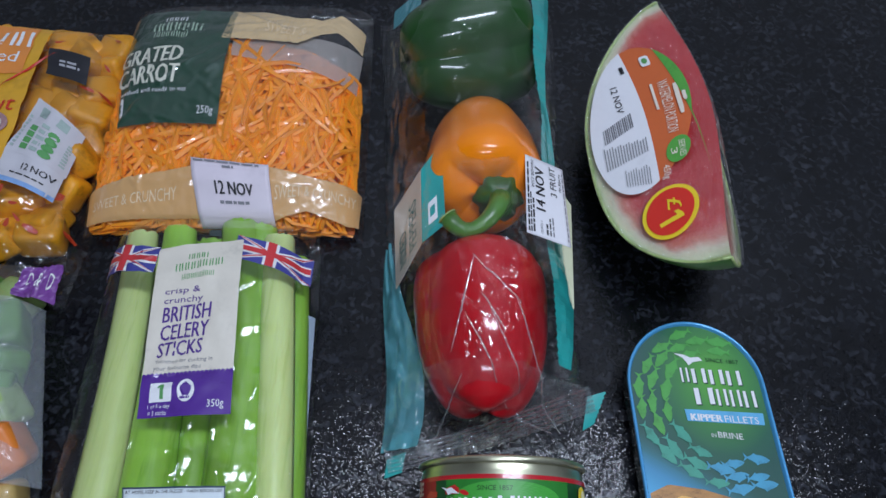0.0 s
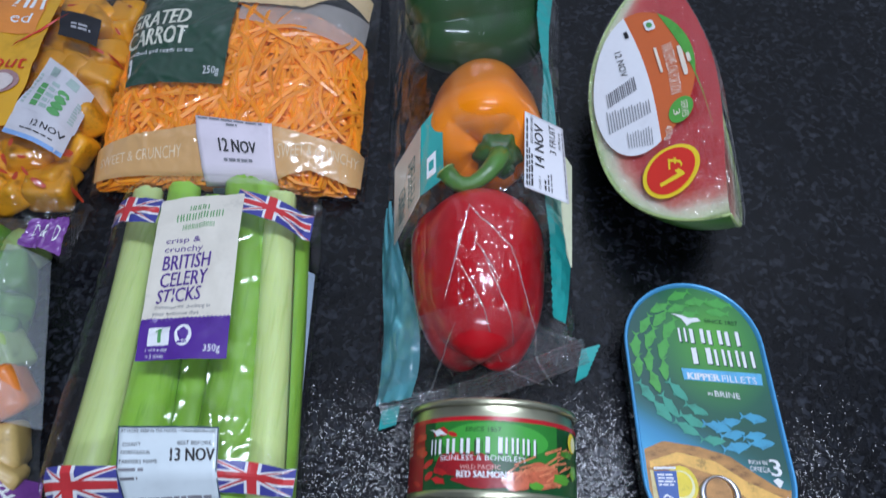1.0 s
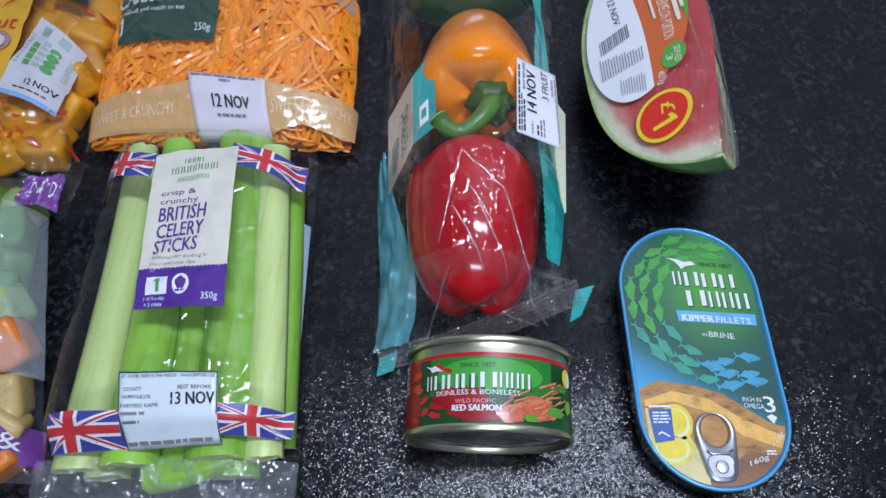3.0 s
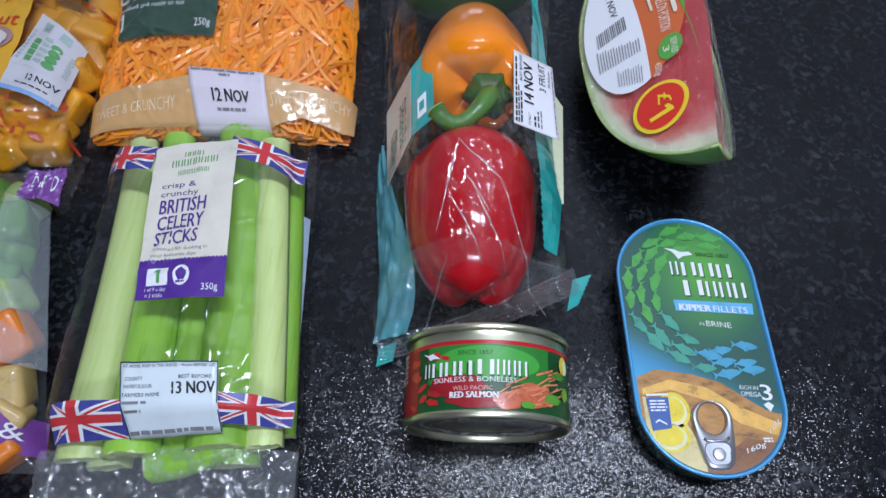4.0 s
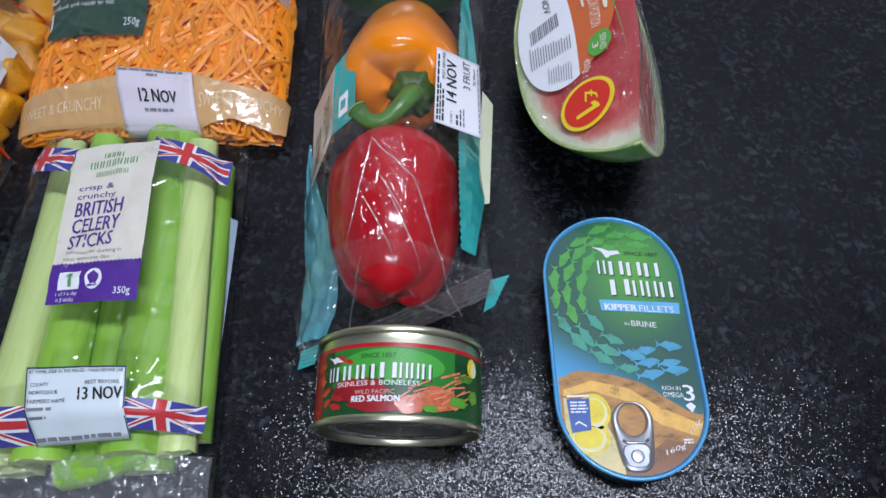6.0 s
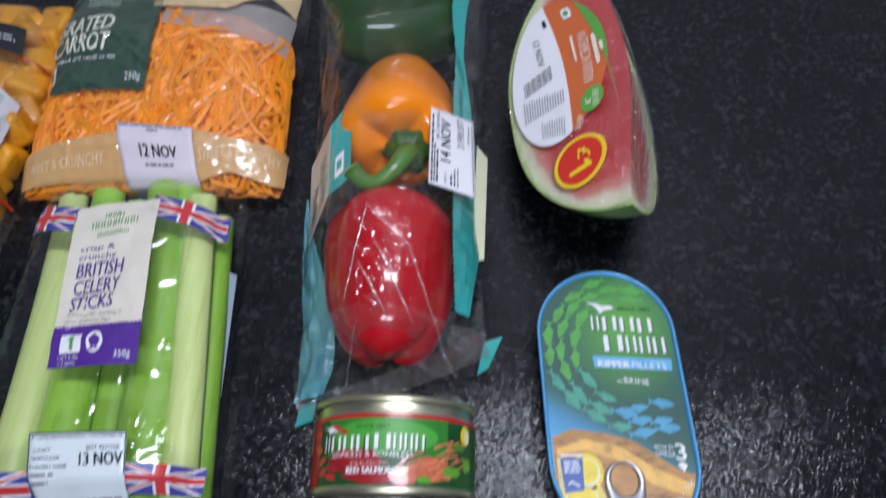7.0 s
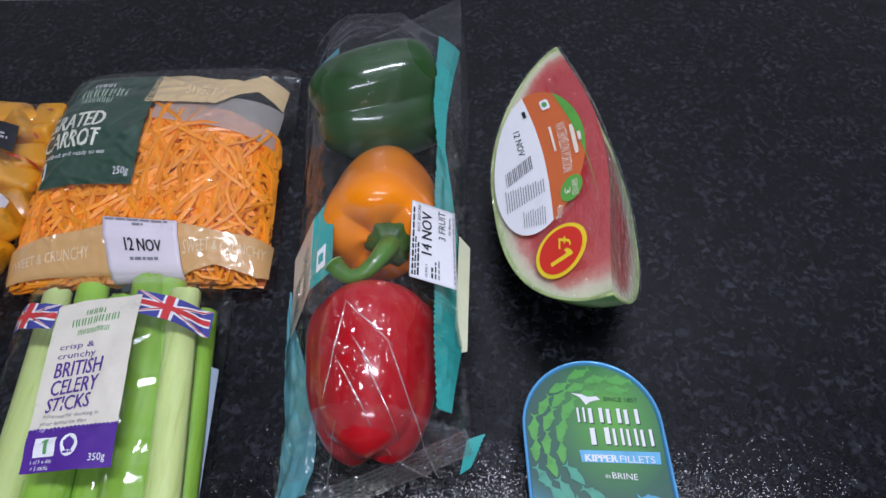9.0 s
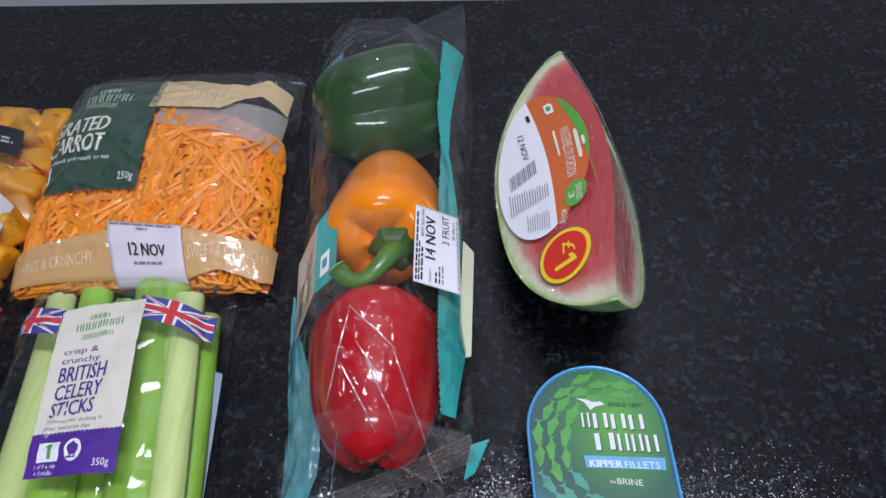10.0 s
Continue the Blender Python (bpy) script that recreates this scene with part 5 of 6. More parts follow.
part("small_text", join(lettering(lab(0.0024), "Trimmed for dunking in", 0.125, 0.76, 0.274, 0.302), lettering(lab(0.0024), "your favourite dips", 0.12, 0.64, 0.238, 0.266)), GREY_INK, paper)
part("white_box", grid(lab(0.0024), 10, 10, 0.11, 0.35, 0.078, 0.178), WHITE_INK, paper)
part("one_text", join(grid(lab(0.0030), 2, 8, 0.225, 0.262, 0.092, 0.168), strip_quad(lab(0.0030), [(0.195, 0.148), (0.225, 0.152), (0.225, 0.168), (0.195, 0.156)], 2, 2)), GREEN_INK, paper)
part("round_badge", join(blob(lab(0.0024), 0.50, 0.13, 0.095, 0.058, 24)), WHITE_INK, paper)
part("badge_print", join(blob(lab(0.0027), 0.50, 0.13, 0.06, 0.034, 12, 0, 0.3), bars(lab(0.0027), 0.44, 0.56, 0.08, 0.10, 1, 3, 2)), PURPLE, paper)
part("white_text", join(lettering(lab(0.0024), "350g", 0.74, 0.92, 0.026, 0.075), lettering(lab(0.0024), "1 of 5 a day", 0.10, 0.34, 0.040, 0.066), lettering(lab(0.0024), "= 3 sticks", 0.11, 0.31, 0.010, 0.034)), WHITE_INK, paper)

date = ((-0.1295, 0.036), (-0.0815, 0.0415), (-0.0860, 0.0745), (-0.1365, 0.0715))


def dat(h):
    return quad_sheet(*date, celery_z, h)


sticker = part("date_label", slab(dat(0.0022), 16, 12, 0.0003), mat("pale_blue_paper", (0.70, 0.78, 0.80), 0.5, vary=0.03, scale=40, coat=0.2), celery_bag, "pale date label with black print", True)
part("label_border", join(grid(dat(0.0024), 14, 1, 0, 1, 0.975, 1.0), grid(dat(0.0024), 1, 8, 0, 0.012, 0, 1), grid(dat(0.0024), 1, 8, 0.988, 1.0, 0, 1)), mat("navy_ink", (0.02, 0.05, 0.09), 0.5), sticker)
part("date_text", join(lettering(dat(0.0026), "13 NOV", 0.53, 0.965, 0.51, 0.69, 0, 0, 0, 0.022)), INK, sticker)
part("small_text", join(lettering(dat(0.0026), "AT HOME, KEEP IN THE FRIDGE - WASH BEFORE USE", 0.03, 0.97, 0.90, 0.955), lettering(dat(0.0026), "COUNTY", 0.05, 0.235, 0.72, 0.775), lettering(dat(0.0026), "NORFOLK/UK", 0.04, 0.33, 0.612, 0.665), lettering(dat(0.0026), "FARMERS NAME", 0.025, 0.405, 0.49, 0.545), lettering(dat(0.0026), "BEST BEFORE:", 0.60, 0.945, 0.735, 0.79)), INK, sticker)
part("fine_print", join(bars(dat(0.0026), 0.02, 0.27, 0.385, 0.43, 1, 2, 1, 0.9), bars(dat(0.0026), 0.02, 0.22, 0.285, 0.32, 1, 2, 2, 0.9), bars(dat(0.0026), 0.02, 0.95, 0.035, 0.085, 1, 9, 3, 0.9)), GREY_INK, sticker)
part("back_label", grid(quad_sheet((-0.066, 0.105, 0.012), (-0.057, 0.106, 0.007), (-0.062, 0.188, 0.008), (-0.071, 0.188, 0.018)), 4, 14), mat("bluish_back_label", (0.45, 0.56, 0.68), 0.45, vary=0.1, scale=80, coat=0.3), celery_bag, "bluish printed back label seen at the side")

# carrot bag
green = ((-0.2125, 0.313), (-0.1415, 0.314), (-0.1505, 0.436), (-0.2385, 0.442))


def grn(h):
    return quad_sheet(*green, carrot_z, h)


panel = part("name_panel", grid(grn(-0.0008), 60, 80), DARK_GREEN, carrot_bag, "dark green printed name panel", True)
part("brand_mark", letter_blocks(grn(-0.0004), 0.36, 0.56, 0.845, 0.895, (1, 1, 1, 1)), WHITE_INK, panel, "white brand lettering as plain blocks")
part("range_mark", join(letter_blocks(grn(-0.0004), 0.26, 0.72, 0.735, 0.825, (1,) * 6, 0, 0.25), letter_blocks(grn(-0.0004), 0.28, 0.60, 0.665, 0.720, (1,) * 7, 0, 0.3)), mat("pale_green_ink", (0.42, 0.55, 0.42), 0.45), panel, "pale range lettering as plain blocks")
part("name_text", join(lettering(grn(-0.0004), "GRATED", -0.04, 0.58, 0.435, 0.575, 0.02, 0, 0, 0.02), lettering(grn(-0.0004), "CARROT", -0.04, 0.57, 0.275, 0.405, 0.02, 0, 0, 0.02)), mat("cream_ink", (0.72, 0.72, 0.60), 0.45), panel)
part("small_text", join(lettering(grn(-0.0004), "washed and ready to eat", 0.0, 0.68, 0.205, 0.245), lettering(grn(-0.0004), "250g", 0.79, 0.95, 0.05, 0.12)), WHITE_INK, panel)
part("edge_mark", letter_blocks(grn(-0.0004), 0.01, 0.05, 0.06, 0.20, (1,)), WHITE_INK, panel)


def carrot_strip(edge_lo, edge_hi, x0, x1, n, h, material, name, label):
    """A printed band across the bag between two wavy edges."""
    def f(s, t):
        x = x0 + (x1 - x0) * s
        y = mixf(x, edge_lo) * (1 - t) + mixf(x, edge_hi) * t
        return Vector((x, y, carrot_z(x, y) + h))
    return part(name, grid(f, 3 * n, 24), material, carrot_bag, label, True), f


band, bf = carrot_strip([(-0.225, 0.247), (-0.15, 0.250), (-0.10, 0.250), (-0.075, 0.258), (-0.048, 0.254), (-0.041, 0.256)], [(-0.225, 0.268), (-0.19, 0.273), (-0.15, 0.282), (-0.10, 0.283), (-0.07, 0.279), (-0.041, 0.282)], -0.2250, -0.041, 48, -0.0008, TAN, "tan_band", "tan printed band across the bag")
bg = lambda s, t: bf(s, t) + Vector((0, 0, 0.0004))
part("band_text", lettering(bg, "SWEET & CRUNCHY", 0.03, 0.35, 0.32, 0.58), mat("pale_tan_ink", (0.80, 0.64, 0.42), 0.45), band)
part("band_text", lettering(bg, "SWEET & CRUNCHY", 0.70, 0.985, 0.36, 0.64, 0, 0.12), MATS["pale_tan_ink"], band)
top_band, tf = carrot_strip([(-0.155, 0.397), (-0.143, 0.397), (-0.097, 0.395), (-0.082, 0.409), (-0.071, 0.419), (-0.051, 0.408)], [(-0.155, 0.436), (-0.128, 0.437), (-0.100, 0.430), (-0.084, 0.430), (-0.071, 0.444), (-0.051, 0.437)], -0.1545, -0.052, 28, -0.0008, mat("pale_tan_print", (0.74, 0.54, 0.28), 0.35, vary=0.08, scale=30, coat=1.0, coat_rough=0.14, bump=0.9, bump_scale=55), "tan_band", "pale tan printed band at the top of the bag")
tg = lambda s, t: tf(s, t) + Vector((0, 0, 0.0004))
part("band_text", lettering(tg, "SWEET &", 0.30, 0.60, 0.25, 0.60), MATS["pale_tan_ink"], top_band)
part("corner_print", grid(quad_sheet((-0.238, 0.415), (-0.229, 0.402), (-0.2345, 0.440), (-0.243, 0.446), carrot_z, -0.0006), 8, 16), TAN, carrot_bag)
part("film_hem", grid(lambda s, t: (lambda x, y: Vector((x, y, carrot_z(x, y) - 0.004)))(-0.146 + 0.094 * s, (0.380 - 0.016 * s) * (1 - t) + (0.400 + 0.010 * s) * t), 30, 8), film_mat("milky_film_hem", gloss=2.0, haze=0.55, rough=0.16, crease=0.8, scale=60, haze_color=(0.58, 0.53, 0.48)), carrot_bag, "milky folded hem of the bag", True)
tick = ((-0.1435, 0.2455), (-0.0945, 0.2475), (-0.1010, 0.2825), (-0.1535, 0.2860))


def stk(h):
    return quad_sheet(*tick, carrot_z, h)


sticker = part("date_label", slab(stk(0.0024), 16, 12, 0.0003), PINK_PAPER, carrot_bag, "pinkish white date label", True)
part("date_text", lettering(stk(0.0034), "12 NOV", 0.28, 0.76, 0.41, 0.60, 0, 0, 0, 0.022), INK, sticker)
for row in ((0.03, 0.97, 0.93, 0.97, 1, 9, 5, 0.9), (0.40, 0.56, 0.84, 0.89, 1, 2, 6, 0.9), (0.32, 0.72, 0.27, 0.32, 1, 5, 7, 0.9)):
    part("fine_print", bars(stk(0.0032), *row), GREY_INK, sticker)
part("dark_tab", letter_blocks(stk(0.0022), 0.08, 0.30, -0.12, -0.005, (1,)), mat("dark_slate_print", (0.03, 0.05, 0.05), 0.4), carrot_bag)

# pepper bag
def pep(corner, h):
    return quad_sheet(*corner, pepper_bag_top, h)


ticket = ((0.0650, 0.2150, 0.0800), (0.0925, 0.2135, 0.0670), (0.0900, 0.2700, 0.0670), (0.0645, 0.2670, 0.0850))


def tkt(h):
    return quad_sheet(*ticket, None, h)


sticker = part("date_label", slab(tkt(0.0), 10, 20, 0.0003), PAPER, pepper_bag, "white date label with black print", True)
part("date_text", join(lettering(tkt(0.0004), "14 NOV", 0.235, 0.46, 0.33, 0.88, 0, 0, 90, 0.012)), INK, sticker)
for words, box in (("3 FRUIT", (0.61, 0.77, 0.57, 0.955)), ("70-90mm", (0.84, 0.90, 0.66, 0.90)), ("BEST BEFORE:", (0.14, 0.20, 0.60, 0.97)), ("CLASS 1", (0.32, 0.37, 0.04, 0.2))):
    part("small_text", lettering(tkt(0.0004), words, *box, 0, 0, 90), INK, sticker)
ticket_rows = [(0.035, 0.075, 0.03, 0.93), (0.095, 0.125, 0.03, 0.55), (0.150, 0.190, 0.04, 0.50), (0.45, 0.49, 0.05, 0.22), (0.53, 0.56, 0.05, 0.26), (0.60, 0.63, 0.05, 0.30), (0.945, 0.965, 0.05, 0.92)]
for k, (a, b, low, high) in enumerate(ticket_rows):
    r, t, words = random.Random(60 + k), low, []
    while t < high - 0.03:
        e = min(high, t + r.uniform(0.03, 0.10))
        words.append(grid(tkt(0.0004), 1, 2, a, b, t, e))
        t = e + 0.018
    part("fine_print", join(*words), INK if k < 5 else GREY_INK, sticker)


def edge_strip(left, right, y0, y1, h, n, teeth=0.0):
    def f(s, t):
        y = y0 + (y1 - y0) * t
        a, b = mixf(y, left), mixf(y, right)
        x = a + (b - a) * s - (teeth * (int(t * n) % 2) if s < 0.01 else 0)
        return Vector((x, y, pepper_bag_top(x, y) + h - 0.005 * clamp((y - 0.195) / 0.02) * clamp((0.305 - y) / 0.02)))
    return grid(f, 4, n)


part("teal_seam", edge_strip([(0.14, 0.083), (0.18, 0.0805), (0.23, 0.0790), (0.283, 0.0775), (0.325, 0.078), (0.36, 0.0745), (0.45, 0.0755)], [(0.14, 0.090), (0.18, 0.0950), (0.23, 0.0960), (0.278, 0.0905), (0.33, 0.0825), (0.36, 0.0830), (0.45, 0.0915)], 0.142, 0.449, 0.0018, 150, 0.0009), TEAL, pepper_bag, "teal seam strip with a serrated edge")
part("teal_corner", grid(lambda s, t: quad_sheet((0.0950, 0.110, 0.0530), (0.1005, 0.113, 0.0550), (0.1080, 0.131, 0.0560), (0.0985, 0.128, 0.0550))(s + (0.10 * (int(t * 14 + 0.5) % 2) if s > 0.9 else 0), t), 4, 14), TEAL, pepper_bag, "teal sealed corner")
part("teal_corner", grid(quad_sheet((-0.0105, 0.0915, 0.004), (-0.0005, 0.095, 0.006), (0.001, 0.106, 0.009), (-0.0095, 0.102, 0.006)), 4, 4), TEAL, pepper_bag, "teal sealed corner")
part("teal_side", grid(lambda s, t: Vector((-0.0165 + 0.004 * math.sin(4.2 * t + 0.8) + 0.021 * s * (0.6 + 0.5 * math.sin(3 * t + 1)), 0.106 + 0.126 * t, 0.0035 + 0.024 * s * (1 - 0.3 * s) + 0.012 * t + 0.0045 * crinkle(s * 0.05, t * 0.1, 2, 0.014))), 14, 50), TEAL_FILM, pepper_bag, "teal tinted side of the bag", True)
part("teal_side", grid(lambda s, t: Vector((-0.030 + 0.022 * s, 0.440 + 0.016 * t + 0.004 * s, 0.020 + 0.02 * s + 0.004 * t)), 6, 3), TEAL_FILM, pepper_bag)
teal_tag = ((0.0055, 0.2110, 0.0700), (0.0185, 0.2215, 0.0750), (0.0135, 0.2800, 0.0760), (0.0020, 0.2620, 0.0720))
tag = part("name_label", slab(quad_sheet(*teal_tag), 5, 10, 0.0003), TEAL, pepper_bag, "teal and cream name label on the bag's side")
part("tag_box", grid(quad_sheet(*teal_tag, None, 0.0006), 2, 2, 0.28, 0.68, 0.14, 0.42), WHITE_INK, tag)
part("tag_text", join(lettering(quad_sheet(*teal_tag, None, 0.0009), "1", 0.36, 0.58, 0.22, 0.34, 0, 0, 90), bars(quad_sheet(*teal_tag, None, 0.0006), 0.76, 0.90, 0.1, 0.5, 1, 2, 3)), TEAL, tag)
cream_tag = ((-0.0100, 0.1960, 0.0380), (0.0050, 0.2110, 0.0690), (0.0015, 0.2620, 0.0710), (-0.0150, 0.2520, 0.0400))
tag = part("name_label", slab(quad_sheet(*cream_tag), 6, 10, 0.0003), mat("cream_tag_print", (0.62, 0.58, 0.50), 0.4, vary=0.1, scale=60, coat=0.4), pepper_bag, "cream side of the name label")
part("tag_text", join(lettering(quad_sheet(*cream_tag, None, 0.0006), "MIXED", 0.18, 0.44, 0.12, 0.52, 0, 0, 90), lettering(quad_sheet(*cream_tag, None, 0.0006), "PEPPERS", 0.55, 0.82, 0.12, 0.72, 0, 0, 90)), mat("teal_ink", (0.02, 0.16, 0.15), 0.45), tag)
part("back_label", slab(quad_sheet((0.0905, 0.186, 0.038), (0.0985, 0.189, 0.036), (0.1000, 0.262, 0.040), (0.0930, 0.266, 0.048)), 4, 10, 0.0003), mat("pale_yellow_label", (0.66, 0.68, 0.46), 0.45, vary=0.06, scale=50, coat=0.3), pepper_bag, "pale yellow back label curling out at the side")


def seal(s, t):
    a, b = Vector((-0.008, 0.094, 0.0045)), Vector((0.102, 0.119, 0.058))
    p = a.lerp(b, s)
    p.z = a.z + (b.z - a.z) * s ** 1.7
    return p + Vector((-0.004, 0.013, 0.003)) * t + Vector((0, 0, 0.0011 * math.sin(12 * math.pi * t) + 0.0022 * crinkle(s * 0.11, 0.3, 1, 0.014)))


def front(s, t):
    y = 0.137
    x = mixf(y, PB_L) + (mixf(y, PB_R) - mixf(y, PB_L)) * s
    far = Vector((x, y, pepper_bag_top(x, y)))
    near = seal(s, 1.0)
    p = near.lerp(far, t)
    p.z += (fold_height(PB_TENT, p.x, p.y) + 0.006 * math.sin(math.pi * t) + 0.004 * crinkle(p.x, p.y, 8.8, 0.018) * math.sin(math.pi * t))
    return p


part("front_film", grid(front, 150, 56), film_mat("slack_clear_film", gloss=2.2, haze=0.03, crease=0.6, scale=30, rough=0.11), pepper_bag, "", True)
# White hazy tubes along the tent folds, painting in the film's bright highlights.
FOLD_SHINE = film_mat("white_fold_highlight", gloss=6.0, haze=0.14, rough=0.1, crease=0.3, scale=60)
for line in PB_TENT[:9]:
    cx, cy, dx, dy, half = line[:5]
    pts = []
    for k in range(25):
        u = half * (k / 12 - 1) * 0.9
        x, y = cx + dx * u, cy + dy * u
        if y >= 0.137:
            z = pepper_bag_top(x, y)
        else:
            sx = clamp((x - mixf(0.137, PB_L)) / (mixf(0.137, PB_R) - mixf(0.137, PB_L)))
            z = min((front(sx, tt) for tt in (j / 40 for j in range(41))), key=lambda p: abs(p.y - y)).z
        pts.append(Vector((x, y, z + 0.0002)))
    part("fold_highlight", tube(pts, [0.00018 + 0.00050 * math.sin(math.pi * k / 24) * (0.6 + 0.4 * math.sin(2.3 * k + cx * 900)) for k in range(25)], 6), FOLD_SHINE, pepper_bag, "", True)
part("crimped_seal", grid(seal, 80, 48), film_mat("crimped_film", gloss=7.0, haze=0.05, rough=0.09, crease=0.3, scale=100), pepper_bag, "clear crimped seal of the bag", True)

# watermelon labels: metres across (towards the ridge) and along the left cut face
AX = (MEL_B - MEL_A)
OUT = Vector((math.cos(radians(MEL_LEFT)), 0, math.sin(radians(MEL_LEFT))))
NRM = AX.cross(OUT).normalized()
NRM = NRM if NRM.z > 0 else -NRM


def melon_face(h):
    """s: minus the metres from the ridge towards the rind; t: metres along the ridge from the near end."""
    def f(s, t):
        u = clamp(t / AX.length, 0.02, 0.98)
        reach = max(0.01, (melon_point(u, MEL_LEFT, 1) - MEL_A - AX * u).length)
        return melon_point(u, MEL_LEFT, clamp(-s / reach, 0, 1.02)) + NRM * (0.0038 + h)
    return f


oval = part("oval_label", blob(melon_face(0.0), -0.0375, 0.119, 0.0285, 0.0605, 48, -9, 0, 0, 8), mat("orange_label_print", (0.62, 0.13, 0.03), 0.4, vary=0.06, scale=40, coat=0.4), watermelon, "oval white and orange product label")


def half_oval(cut0, cut1, right, h):
    """The part of the oval on one side of a slanted cut."""
    pts, n = [], 60
    c, sn = math.cos(radians(-9)), math.sin(radians(-9))
    for k in range(n):
        a = 2 * math.pi * k / n
        x, y = 0.0285 * math.cos(a), 0.0605 * math.sin(a)
        x, y = x * c - y * sn, x * sn + y * c
        lim = cut0 + (cut1 - cut0) * (y + 0.0605) / 0.121
        pts.append((-0.0375 + (max(x, lim) if right else min(x, lim)), 0.119 + y))
    f = melon_face(h)
    mid = (sum(p[0] for p in pts) / n, sum(p[1] for p in pts) / n)
    rings = [[f(mid[0] + (x - mid[0]) * q, mid[1] + (y - mid[1]) * q) for x, y in pts] for q in (1, 0.8, 0.6, 0.4, 0.2)]
    return stack(rings, False, True)


part("white_half", half_oval(0.0055, 0.0015, False, 0.0004), PAPER, oval)
part("green_edge", half_oval(0.034, 0.0190, True, 0.0004), mat("leaf_green_print", (0.09, 0.36, 0.05), 0.4, coat=0.4), oval)
mf = melon_face(0.0008)
part("serving_mark", blob(mf, -0.0200, 0.0850, 0.0065, 0.0105, 18, -15), MATS["leaf_green_print"], oval)
mf2 = melon_face(0.0012)
part("white_text", join(lettering(mf2, "SERVES", -0.0195, -0.0160, 0.078, 0.091, 0, 0, -90), lettering(mf2, "3", -0.0240, -0.0205, 0.081, 0.086, 0, 0, -90), lettering(mf2, "WATERMELON PORTION", -0.0240, -0.0180, 0.099, 0.143, 0.001, 0, -90, 0.0), lettering(mf2, "450g", -0.0305, -0.0255, 0.0635, 0.0745, 0, 0, -90), bars(mf2, -0.0270, -0.0255, 0.105, 0.143, 1, 1, 1)), mat("cream_label_ink", (0.78, 0.70, 0.58), 0.45), oval)
part("range_mark", join(letter_blocks(mf2, -0.0155, -0.0130, 0.112, 0.138, (1,)), letter_blocks(mf2, -0.0120, -0.0100, 0.122, 0.130, (1,))), MATS["cream_label_ink"], oval)
part("recycling_box", letter_blocks(mf2, -0.0270, -0.0215, 0.1590, 0.1680, (1,)), WHITE_INK, oval)
part("recycling_mark", blob(melon_face(0.0015), -0.0243, 0.1635, 0.0017, 0.0026, 8), GREEN_INK, oval)
part("date_text", lettering(mf2, "12 NOV", -0.0485, -0.0445, 0.127, 0.150, 0, 0, -90, 0.0), INK, oval)
part("fine_print", bars(mf2, -0.0395, -0.0370, 0.155, 0.165, 1, 1, 2), INK, oval)
part("barcode", join(*[grid(mf2, 1, 1, -0.0590 + 0.0012 * k, -0.0590 + 0.0012 * k + (0.0007 if k % 3 else 0.0004), 0.104 + 0.0006 * k, 0.116 + 0.0006 * k) for k in range(15)]), GREY_INK, oval)
part("fine_print", join(*[grid(mf2, 1, 1, -0.0605 + 0.0016 * k, -0.0600 + 0.0016 * k, 0.082 + 0.0005 * k, 0.101 - 0.0008 * (k * 5 % 3)) for k in range(16)], *[grid(mf2, 1, 1, -0.0505 + 0.0015 * k, -0.0501 + 0.0015 * k, 0.066 - 0.0003 * k, 0.079 - 0.0007 * (k * 3 % 4)) for k in range(10)]), GREY_INK, oval)
price = part("price_sticker", blob(melon_face(0.0004), -0.0285, 0.0395, 0.0160, 0.0195, 32, -20, 0, 0, 4), mat("yellow_sticker", (0.85, 0.62, 0.02), 0.4, vary=0.04, coat=0.4), watermelon, "red and yellow oval price sticker")
part("red_oval", blob(melon_face(0.0008), -0.0285, 0.0395, 0.0135, 0.0168, 32, -20, 0, 0, 4), mat("red_sticker", (0.70, 0.025, 0.012), 0.4, vary=0.04, coat=0.4), price)
part("price_text", join(lettering(mf2, "£", -0.0295, -0.0215, 0.0405, 0.0485, 0, 0, -90, 0.05), poly(mf2, [(-0.0352, 0.0318), (-0.0345, 0.0290), (-0.0205, 0.0335), (-0.0212, 0.0362), (-0.0238, 0.0392), (-0.0262, 0.0385), (-0.0246, 0.0356)])), MATS["yellow_sticker"], price)

# squash bag
def sq(corner, h):
    return quad_sheet(*corner, squash_z, h)


print_panel = part("yellow_panel", grid(sq(((-0.393, 0.262), (-0.2755, 0.268), (-0.2830, 0.402), (-0.395, 0.412)), 0.0014), 24, 24), mat("yellow_panel_print", (0.72, 0.38, 0.025), 0.35, vary=0.1, scale=25, coat=0.4), squash_bag, "yellow printed front of the bag", True)
part("orange_plaque", grid(sq(((-0.345, 0.352), (-0.2890, 0.352), (-0.2920, 0.402), (-0.345, 0.404)), 0.0020), 10, 10), mat("orange_plaque_print", (0.78, 0.27, 0.05), 0.35, vary=0.1, coat=0.4), print_panel, "", True)
plq = sq(((-0.345, 0.352), (-0.2890, 0.352), (-0.2920, 0.402), (-0.345, 0.404)), 0.0025)
part("plaque_text", join(letter_blocks(plq, 0.55, 0.98, 0.55, 0.85, (1, 1)), lettering(plq, "ed", 0.62, 0.88, 0.22, 0.44)), WHITE_INK, print_panel)
part("red_text", lettering(sq(((-0.345, 0.318), (-0.282, 0.318), (-0.282, 0.330), (-0.345, 0.330)), 0.0022), "nut", 0.60, 0.98, 0.0, 0.9), mat("red_ink", (0.62, 0.04, 0.02), 0.4), print_panel)
